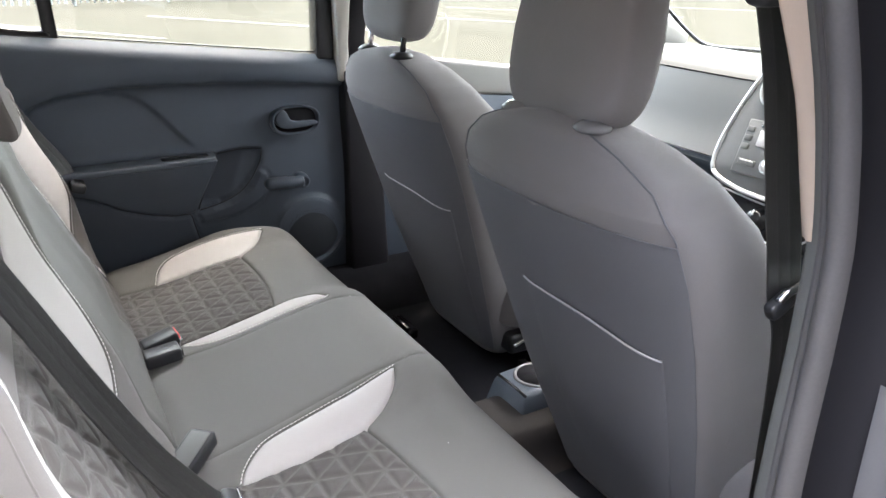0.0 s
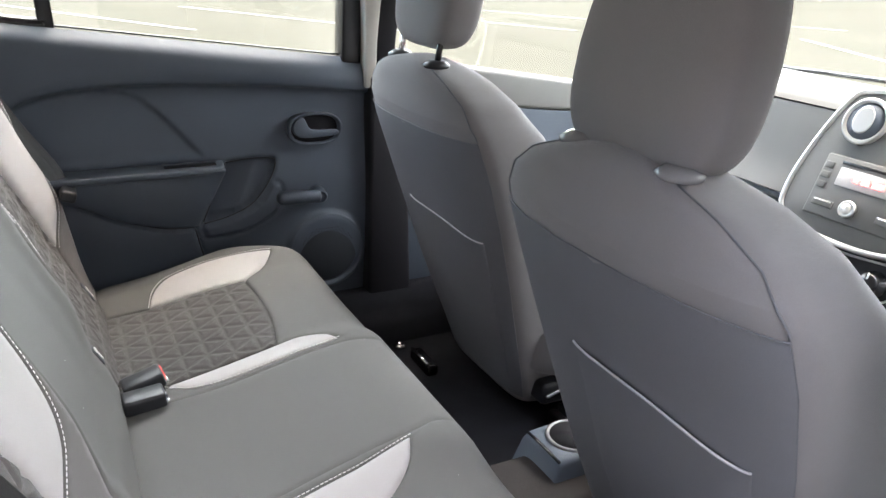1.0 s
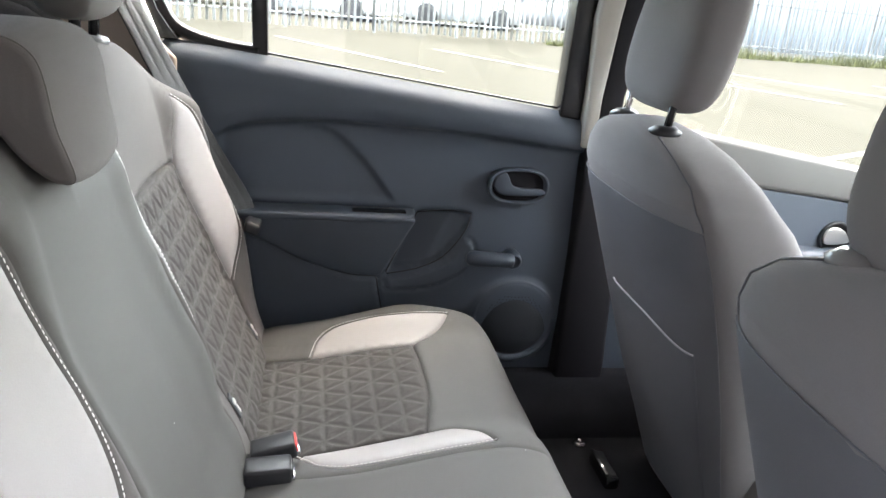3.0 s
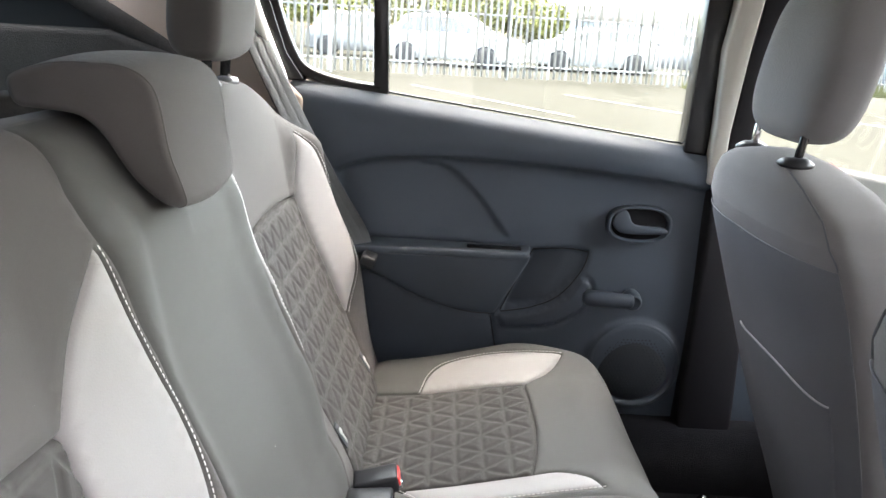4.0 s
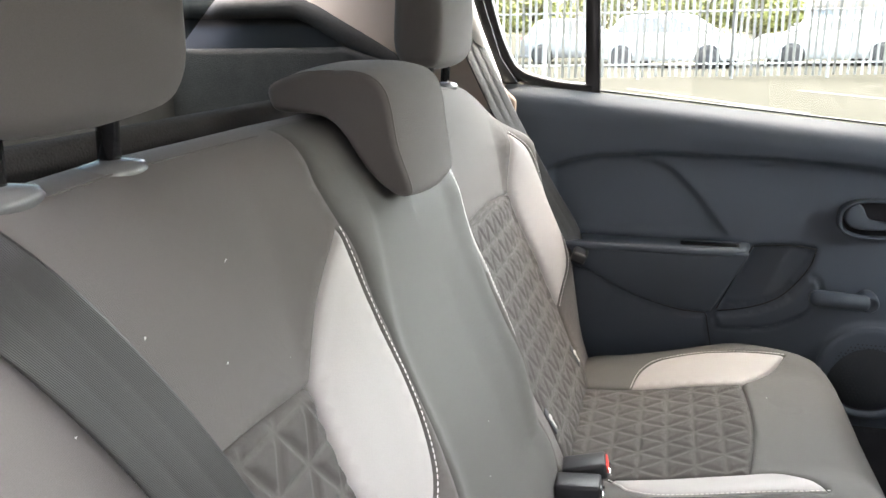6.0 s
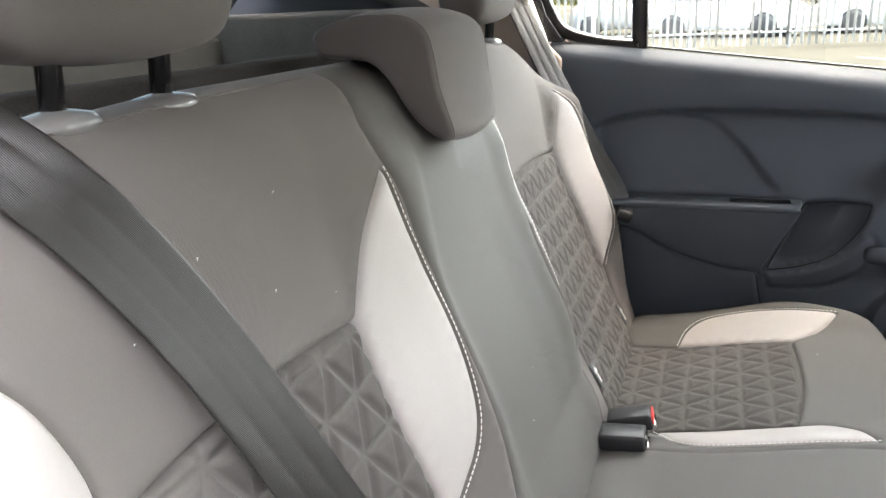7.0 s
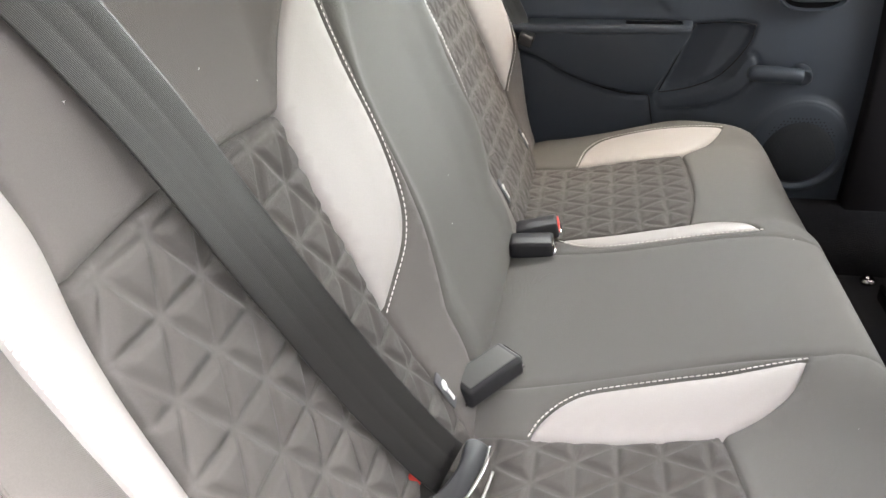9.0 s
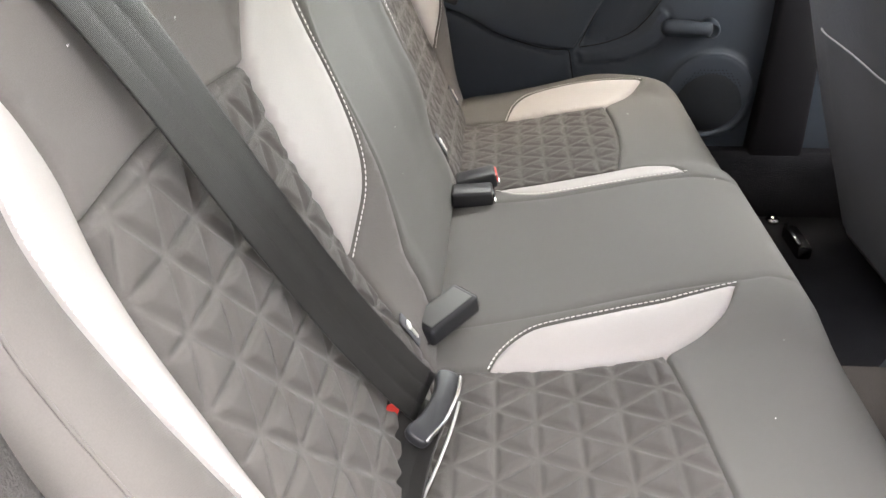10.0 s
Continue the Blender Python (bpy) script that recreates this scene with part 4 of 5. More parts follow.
    for i in range(-9, 10):
        for j in range(-9, 10):
            a, b = i * 0.0075 + (j % 2) * 0.00375, j * 0.0065
            r = math.hypot(a, b)
            if r < 0.066:
                yy = DOOR_Y - 0.003 - 0.010 + 0.005 * (r / 0.078) ** 2 - 0.0006
                q = [dots.verts.new((0.18 + a + 0.0019 * math.cos(k), yy, 0.515 + b + 0.0019 * math.sin(k))) for k in (0, 1.57, 3.14, 4.71)]
                c = dots.verts.new((0.18 + a, yy - 0.0004, 0.515 + b))
                for k in range(4):
                    dots.faces.new((q[k], q[(k + 1) % 4], c))
    part("grille_dots", dots, SPEAKER, sp)
    # window frame
    part("window_sill_seal", tube([(x, 0.752, sill_z(x) + 0.003) for x in np.linspace(-0.50, 0.235, 20)], 0.0022, 8), GLOSS, d, "black rubber window seal")
    part("window_divider", slab([(-0.371, 1.025), (-0.343, 1.022), (-0.352, 1.33), (-0.380, 1.33)], "y", 0.742, 0.775, 0.003), GLOSS, d, "black window divider")
    part("front_frame", slab([(0.226, 0.955), (0.272, 0.950), (0.282, 1.34), (0.236, 1.34)], "y", 0.725, 0.78, 0.006), GLOSS, d, "black window frame")
    rear = spline([(-0.36, 1.036), (-0.44, 1.046), (-0.505, 1.068), (-0.535, 1.11), (-0.56, 1.18), (-0.60, 1.33)], 6)
    part("rear_frame", tube([(a, 0.752, b) for a, b in rear], 0.014, 8), GLOSS, d, "black window frame")
    part("rear_frame", slab([(-0.50, 1.05), (-0.535, 1.05), (-0.60, 1.20), (-0.65, 1.34), (-0.61, 1.34), (-0.565, 1.19), (-0.535, 1.10)], "y", 0.73, 0.77, 0.004), GLOSS, d, "black window frame")
    pane = part("window_pane", slab([(-0.350, 1.03), (0.235, 0.965), (0.245, 1.34), (-0.360, 1.34)], "y", 0.757, 0.761), GLASS, d, "clear window glass", False)
    pane.visible_shadow = False
    pane = part("quarter_pane", slab([(-0.52, 1.05), (-0.372, 1.035), (-0.380, 1.34), (-0.62, 1.34)], "y", 0.757, 0.761), GLASS, d, "clear quarter glass", False)
    pane.visible_shadow = False
    part("outer_skin", slab([(-0.62, 0.30), (0.30, 0.30), (0.30, 0.93), (-0.62, 1.03)], "y", 0.80, 0.82, 0.004), PAINT, d, "dark painted door skin")
    part("top_frame", box(-0.17, 0.745, 1.355, 0.95, 0.05, 0.04, 0.006), GLOSS, d)


build_rear_door()


def build_open_door():
    d = tagged(new("open_rear_door"), "open rear car door with black trim and clear window", "car door")
    part("outer_skin", slab([(0.0, 0.30), (0.98, 0.30), (0.98, 1.02), (0.0, 0.94)], "y", -0.10, -0.08, 0.004), PAINT, d, "dark painted door skin")
    part("door_trim", slab([(0.02, 0.34), (0.94, 0.34), (0.94, 1.03), (0.02, 0.95)], "y", -0.08, 0.0, 0.012), PLASTIC, d, "black door trim")
    part("window_frame", tube([(0.02, -0.05, 0.95), (0.04, -0.05, 1.36), (0.66, -0.05, 1.36), (0.92, -0.05, 1.04)], 0.022, 8), GLOSS, d, "black window frame")
    pane = part("window_pane", slab([(0.03, 0.95), (0.90, 1.03), (0.66, 1.35), (0.05, 1.35)], "y", -0.054, -0.050), GLASS, d, "clear window glass", False)
    pane.visible_shadow = False
    part("hinge", box(0.0, -0.06, 0.70, 0.06, 0.03, 0.05, 0.004), PAINT, d)
    d.matrix_world = Matrix.Translation((0.42, -0.84, 0)) @ Matrix.Rotation(radians(-116), 4, "Z")


build_open_door()


# ---- car shell ----
def shell(name, bm, mat, label, smooth=True):
    return solo(name, bm, mat, label, "car interior", "", "structure", smooth)


shell("floor", box(0.25, 0, 0.245, 2.6, 1.5, 0.05, 0.0), CARPET, "black carpeted car floor", False)
tun = spline([(-0.17, 0.268), (-0.145, 0.29), (-0.125, 0.335), (-0.10, 0.352), (-0.02, 0.354), (0.015, 0.350), (0.030, 0.335), (0.045, 0.29), (0.055, 0.268)], 5)
# tunnel carpet carries the doorway's light as a paler base colour
shell("floor_tunnel", grid_mesh([[(x, y, z) for y, z in tun] for x in np.linspace(-0.10, 1.2, 20)]), TUNNEL, "carpet over the transmission tunnel, brown-grey with door light in its colour")
shell("bulkhead", box(1.36, 0, 0.56, 0.05, 1.6, 0.74, 0.0), CARPET, "black carpeted bulkhead under the dashboard", False)
shell("bench_base", box(-0.26, 0, 0.36, 0.64, 1.30, 0.16, 0.02), CARPET, "dark carpeted step under the bench")
for sgn, nm in ((1, "left"), (-1, "right")):
    shell("sill_" + nm, slab([(sgn * 0.64, 0.27), (sgn * 0.66, 0.36), (sgn * 0.70, 0.40), (sgn * 0.80, 0.39), (sgn * 0.82, 0.22), (sgn * 0.64, 0.22)], "x", -0.45, 1.25, 0.008), CARPET, "black door sill")
# pillars on the left
shell("pillar_trim_left", slab([(0.272, 0.90), (0.300, 0.90), (0.302, 1.0), (0.316, 1.15), (0.345, 1.38), (0.300, 1.38), (0.268, 1.15), (0.272, 1.0)], "y", 0.70, 0.80, 0.006), PALETRIM, "cream centre pillar trim")
shell("pillar_base_left", slab([(0.276, 0.28), (0.40, 0.28), (0.372, 0.90), (0.284, 0.93)], "y", 0.692, 0.81, 0.01), MATTBLACK, "black lower pillar trim")
shell("pillar_belt_cover_left", slab([(0.303, 0.88), (0.352, 0.88), (0.352, 1.0), (0.372, 1.15), (0.40, 1.38), (0.348, 1.38), (0.319, 1.15), (0.305, 1.0)], "y", 0.712, 0.80, 0.006), MATTBLACK, "black belt guide strip on the centre pillar")
# rear quarter, left: pillar, boot side and roof corner
shell("quarter_trim_left", slab([(-0.50, 0.55), (-0.50, 1.02), (-0.545, 1.06), (-0.585, 1.16), (-0.65, 1.38), (-0.93, 1.38), (-1.25, 1.07), (-1.25, 0.55)], "y", 0.705, 0.80, 0.006), BEIGE, "beige rear pillar trim")
shell("pillar_edge_left", tube([(-0.515, 0.705, 0.95), (-0.548, 0.705, 1.06), (-0.588, 0.705, 1.16), (-0.655, 0.705, 1.37)], 0.018, 10), CREAM, "cream pillar edge trim")
shell("boot_side_left", slab([(-0.60, 0.45), (-0.62, 1.03), (-0.716, 1.092), (-0.82, 1.125), (-1.25, 1.125), (-1.25, 0.45)], "y", 0.615, 0.70, 0.012), BOOTCLOTH, "dark felt boot side trim")
shell("boot_recess_left", slab([(-0.70, 1.05), (-0.905, 1.185), (-1.25, 1.19), (-1.25, 1.05)], "y", 0.668, 0.703, 0.004), PLASTIC2, "black moulded recess above the boot side")
rim = spline([(-0.655, 1.040), (-0.735, 1.096), (-0.86, 1.168), (-0.905, 1.192), (-0.96, 1.201), (-1.25, 1.204)], 6)
shell("boot_rim_left", tube([(x, 0.648, z) for x, z in rim], 0.020, 12), BOOTCLOTH, "dark rounded rim round the boot side")
shell("shelf_support_left", slab([(-0.93, 1.208), (-0.99, 1.240), (-1.22, 1.242), (-1.25, 1.208)], "y", 0.640, 0.705, 0.010), BOOTCLOTH, "dark shelf support along the boot side")
shell("boot_side_right", slab([(-0.66, 0.45), (-0.68, 1.03), (-0.716, 1.092), (-0.915, 1.190), (-1.25, 1.196), (-1.25, 0.45)], "y", -0.72, -0.60, 0.012), BOOTCLOTH, "black boot side trim")
shell("boot_floor", box(-0.95, 0, 0.48, 0.62, 1.3, 0.04, 0.0), BOOTCLOTH, "black boot floor", False)
shell("tailgate_trim", slab([(-0.62, 0.45), (0.62, 0.45), (0.62, 1.08), (-0.62, 1.08)], "x", -1.25, -1.20, 0.01), BOOTCLOTH, "black tailgate trim")
# out of view; the dark tint is added to hold back light
shell("rear_window", slab([(-1.235, 1.075), (-1.230, 1.075), (-0.905, 1.400), (-0.910, 1.400)], "y", -0.62, 0.62), DARKGLASS, "unseen rear window glass with tint added to dim the boot", False)
shell("boot_ledge", box(-0.668, 0, 1.060, 0.036, 1.2, 0.030, 0.012), BOOTCLOTH, "black felt ledge behind the backrest")
# right side: quarter, open doorway, pillar
shell("quarter_trim_right", slab([(-0.53, 0.30), (-0.525, 1.00), (-0.545, 1.06), (-0.570, 1.16), (-0.655, 1.38), (-0.93, 1.38), (-1.25, 1.07), (-1.25, 0.30)], "y", -0.83, -0.705, 0.006), BEIGE, "beige rear pillar trim")
shell("wheel_arch_right", slab(spline([(-0.66, 1.0), (-0.56, 0.965), (-0.500, 0.905), (-0.474, 0.852), (-0.463, 0.808), (-0.43, 0.71), (-0.36, 0.55), (-0.32, 0.42), (-0.30, 0.30)], 4).tolist() + [(-0.66, 0.30)], "y", -0.80, -0.674, 0.012), BOOTCLOTH, "dark felt wheel arch trim beside the bench")
shell("roof", box(0.05, 0, 1.415, 1.90, 1.42, 0.05, 0.01), CREAM, "cream cloth headliner")
for sgn, nm in ((1, "left"), (-1, "right")):
    shell("roof_rail_" + nm, box(0.05, sgn * 0.735, 1.40, 1.90, 0.09, 0.06, 0.015), CREAM, "cream roof rail trim")
    shell("front_pillar_" + nm, tube([(1.36, sgn * 0.665, 0.935), (1.25, sgn * 0.655, 1.00), (0.80, sgn * 0.63, 1.38)], [0.055, 0.045, 0.04], 12, 1.3), PALEGREY, "pale grey windscreen pillar trim")
shell("windscreen_header", box(0.93, 0, 1.40, 0.12, 1.3, 0.04, 0.01), CREAM, "cream roof header")
screen = shell("windscreen", slab([(1.42, 0.93), (1.424, 0.93), (0.934, 1.40), (0.93, 1.40)], "y", -0.64, 0.64), GLASS, "clear windscreen glass", False)
screen.visible_shadow = False
shell("windscreen_seal", tube(spline([(0.95, 0.585, 1.28), (1.10, 0.595, 1.175), (1.233, 0.60, 1.074), (1.353, 0.60, 0.984), (1.42, 0.59, 0.942), (1.445, 0.54, 0.934), (1.455, 0.40, 0.938), (1.46, 0.0, 0.945), (1.45, -0.55, 0.934)], 6), 0.006, 8), GLOSS, "black rubber windscreen seal")


# ---- near centre pillar with its seal and belt ----
def pillar_x(z):
    return np.interp(z, PZ, PX)


PZ = np.array([0.34, 0.50, 0.66, 0.75, 0.83, 0.905, 0.951, 0.99, 1.056, 1.111, 1.17, 1.40])
PX = np.array([0.170, 0.172, 0.176, 0.180, 0.185, 0.187, 0.186, 0.179, 0.163, 0.145, 0.121, 0.035])
zz = np.linspace(0.36, 1.40, 60)


def seal_rows(pts):
    wide = lambda z: np.interp(z, [0.4, 0.7, 0.95], [1.25, 1.05, 1.0])
    return [[(pillar_x(z) + a, -0.695 + (y + 0.695) * wide(z), z) for a, y in pts] for z in zz]


shell("pillar_right", grid_mesh(seal_rows([(0.22, -0.672), (0.03, -0.680), (0.004, -0.690), (0.0, -0.695), (0.0, -0.706)])), DASHGREY, "grey centre pillar trim")
shell("door_seal_right", grid_mesh(seal_rows([(0.002, -0.704), (-0.002, -0.706), (-0.003, -0.711), (0.001, -0.713), (-0.006, -0.716), (-0.012, -0.721), (-0.013, -0.727), (-0.010, -0.733), (-0.003, -0.737), (0.010, -0.738)])), RUBBER, "grey rubber door seal along the pillar")
shell("pillar_outside_right", grid_mesh(seal_rows([(0.008, -0.736), (0.004, -0.745), (0.0, -0.77), (0.004, -0.795), (0.03, -0.81), (0.30, -0.815), (0.34, -0.70)])), MATTBLACK, "black outer face of the centre pillar")
zz = np.linspace(0.36, 0.84, 24)
shell("pillar_skin_right", grid_mesh(seal_rows([(-0.001, -0.790), (-0.0005, -0.798), (0.027, -0.8135), (0.30, -0.819)])), GREYPAINT, "grey painted lower skin of the centre pillar")
tz = np.linspace(0.948, 1.40, 24)
tl = np.interp(tz, [0.948, 1.079, 1.125, 1.17, 1.40], [0.1905, 0.149, 0.127, 0.104, -0.02])
shell("pillar_trim_right", grid_mesh([[(pillar_x(z) - 0.0015, -0.699, z), (pillar_x(z) - 0.004, -0.695, z), (a - 0.001, -0.687, z), (a, -0.684, z), (a + 0.02, -0.680, z)] for z, a in zip(tz, tl)]), BEIGE, "beige upper pillar trim")
fb = thing("front_seat_belt", "black front seat belt hanging beside the pillar", "seat belt", (0.17, -0.655, 0.9))
part("webbing", strap(even(spline([(0.122, -0.655, 1.21), (0.150, -0.655, 1.14), (0.170, -0.655, 1.075), (0.190, -0.655, 0.99), (0.206, -0.655, 0.93), (0.220, -0.655, 0.87), (0.232, -0.66, 0.82), (0.240, -0.66, 0.70), (0.245, -0.66, 0.42)], 5), 0.012), 0.046, lambda k: (0.95, -0.10, 0.35)), BELT, fb)
part("guide", box(0.125, -0.660, 1.18, 0.045, 0.03, 0.035, 0.010, 3), PLASTIC2, fb, "black upper belt guide")
part("tongue", tube(spline([(0.200, -0.664, 0.866), (0.212, -0.668, 0.879), (0.244, -0.668, 0.884)], 4), [0.004] + [0.0052] * 7 + [0.004], 10), CHROME, fb, "steel belt tongue")
part("tongue_grip", box(0.208, -0.662, 0.862, 0.040, 0.016, 0.020, 0.006, 3, Matrix.Rotation(radians(-25), 4, "Y")), PLASTIC2, fb, "black tongue grip")
# far belt
lb = thing("rear_seat_belt", "black webbing seat belt hanging beside the bench", "seat belt", (-0.42, 0.66, 0.8))
part("webbing", strap(even(spline([(-0.60, 0.69, 1.16), (-0.505, 0.655, 0.985), (-0.44, 0.672, 0.86), (-0.377, 0.668, 0.745), (-0.415, 0.672, 0.67), (-0.46, 0.675, 0.56)], 6), 0.012), 0.046, lambda k: (0.75, 0.6, 0.2)), BELT, lb)
part("tongue", box(-0.362, 0.645, 0.735, 0.028, 0.06, 0.022, 0.006, 3, Matrix.Rotation(radians(20), 4, "Y")), PLASTIC2, lb, "black belt tongue")


# ---- console and floor fittings ----
def build_console():
    c = thing("centre_console", "dark grey console with a silver-rimmed cup holder", "console", (0.6, 0.0, 0.35))
    mid = -0.016
    rows = []
    for x, h, sl in [(0.322, 0.386, 0.030), (0.330, 0.391, 0.030), (0.36, 0.393, 0.0), (0.44, 0.395, 0.0), (0.6, 0.42, 0.0), (0.95, 0.50, 0.0)]:
        rows.append([(x - sl * k, mid + a, z) for a, z, k in ((0.066, 0.285, 1.0), (0.060, h - 0.045, 0.45), (0.055, h - 0.012, 0.1), (0.049, h - 0.002, 0), (0.04, h, 0), (-0.04, h, 0), (-0.049, h - 0.002, 0), (-0.055, h - 0.012, 0.1), (-0.060, h - 0.045, 0.45), (-0.066, 0.285, 1.0))])
    part("body", grid_mesh(rows, cap=True), PLASTIC, c, "dark grey plastic body")
    part("lip", tube([(0.325, mid - 0.050, 0.387), (0.325, mid - 0.02, 0.389), (0.325, mid + 0.02, 0.389), (0.325, mid + 0.048, 0.387)], 0.003, 8), GLOSS, c)
    part("cup_holder", lathe([(0.042, -0.05), (0.042, 0.002), (0.046, 0.004), (0.049, 0.002), (0.050, -0.004)], 32, "z", (0.388, mid, 0.393)), GLOSSGREY, c, "satin grey cup holder rim")
    part("cup_well", lathe([(0.0415, 0.002), (0.039, -0.05), (0.002, -0.051)], 24, "z", (0.388, mid, 0.3935)), MATTBLACK, c)
    part("handbrake", tube(spline([(0.55, 0.0, 0.41), (0.62, 0.0, 0.47), (0.78, 0.0, 0.54)], 6), 0.017), PLASTIC2, c, "black handbrake lever")


build_console()
for x, y, z in ((0.332, 0.615, 0.292),):
    solo("floor_anchor", lathe([(0.014, 0), (0.016, 0.004), (0.011, 0.010), (0.005, 0.011), (0.004, 0.006)], 16, "z", (x, y, 0.270)), CHROME, "small steel floor anchor on the carpet", "anchor bolt")


# black clip and bar on the floor by the seat rail
clip = thing("rail_cover", "black plastic seat rail cover with steel pin", "seat rail", (0.367, 0.488, 0.27))
part("cover", box(0.345, 0.505, 0.283, 0.03, 0.10, 0.030, 0.008, 3), GLOSS, clip)
part("pin", tube([(0.332, 0.46, 0.302), (0.332, 0.545, 0.302)], 0.004), CHROME, clip, "steel pin")
clip = thing("rail_cover", "black seat rail end with shiny steel catch", "seat rail", (0.37, -0.105, 0.32))
part("cover", box(0.375, -0.105, 0.325, 0.05, 0.035, 0.024, 0.006, 3), GLOSS, clip)
for k in range(3):
    part("catch", box(0.358, -0.115 + 0.011 * k, 0.335 + 0.006 * (k % 2), 0.009, 0.007, 0.012, 0.003), CHROME, clip, "steel catch")
# lint on the upholstery
rnd = random.Random(5)
lint = bmesh.new()
spots = [cush_points(np.array([u]), s_of_x(np.array([x])), 0.001)[0] for x, u in ((-0.038, 0.424), (0.02, -0.25), (-0.15, -0.42), (0.03, 0.1), (-0.02, -0.36), (-0.2, 0.02))]
spots += [back_points(np.array([u]), s_of_z(np.array([z])), 0.001)[0] for z, u in ((0.93, -0.36), (0.98, -0.43), (0.9, -0.28), (1.0, -0.33), (0.70, 0.0), (0.66, -0.05), (0.95, -0.5), (0.93, 0.38))]
for p in spots:
    a = rnd.uniform(0, 3.1)
    d = Vector((0.2 * math.cos(a), math.cos(a), math.sin(a))) * rnd.uniform(0.0008, 0.002)
    q = [Vector(p) + d, Vector(p) - d, Vector(p) + Vector((0.001, 0.0006, 0.001))]
    lint.faces.new([lint.verts.new(v) for v in q])
solo("lint", lint, TAG, "scattered white lint specks on the upholstery", "lint", "", "stuff")


# ---- front doors and dashboard ----
def build_front_door(sgn, label):
    d = thing("front_door", label, "car door", (0.8, sgn * 0.72, 0.36))
    y0 = sgn * 0.72
    zs = lambda x: 0.930 - 0.14 * (x - 0.60)
    part("upper_trim", slab([(0.345, 0.865), (0.68, 0.832), (0.94, 0.806), (1.28, 0.775), (1.28, zs(1.28)), (0.345, zs(0.345))], "y", *sorted((y0, y0 + sgn * 0.06)), 0.01), PALEGREY, d, "pale grey door top")
    part("door_trim", slab([(0.345, 0.34), (1.28, 0.34), (1.28, 0.775), (0.94, 0.806), (0.68, 0.832), (0.345, 0.865)], "y", *sorted((y0 + sgn * 0.006, y0 + sgn * 0.06)), 0.006), PLASTIC, d, "black door trim")
    part("armrest", slab([(0.45, 0.62), (0.95, 0.64), (1.02, 0.70), (0.60, 0.71), (0.45, 0.69)], "y", *sorted((y0 - sgn * 0.05, y0 + sgn * 0.02)), 0.012), PLASTIC, d)
    part("inside_handle", lathe([(0.040, 0.0), (0.038, -0.008), (0.032, -0.006), (0.028, 0.004), (0.002, 0.004)], 28, "y", (0.90, y0 + 0.004 * sgn, 0.725)), PLASTIC2, d, "oval black inner handle")
    part("handle_lever", slab(spline([(0.868, 0.725), (0.875, 0.748), (0.905, 0.750), (0.925, 0.735), (0.930, 0.718), (0.88, 0.712)], 4, True), "y", *sorted((y0 - sgn * 0.008, y0 + sgn * 0.006)), 0.003), SILVER, d, "silver inner handle lever")
    pane = part("window_pane", slab([(0.345, 0.93), (1.26, 0.82), (0.80, 1.37), (0.345, 1.37)], "y", *sorted((y0 + sgn * 0.035, y0 + sgn * 0.039))), GLASS, d, "clear window glass", False)
    pane.visible_shadow = False
    part("outer_skin", slab([(0.33, 0.28), (1.30, 0.28), (1.30, 0.79), (0.33, 0.93)], "y", *sorted((y0 + sgn * 0.08, y0 + sgn * 0.10)), 0.004), PAINT, d, "dark painted door skin")


build_front_door(1, "closed front car door with pale grey upper trim")
build_front_door(-1, "closed front car door with black trim")


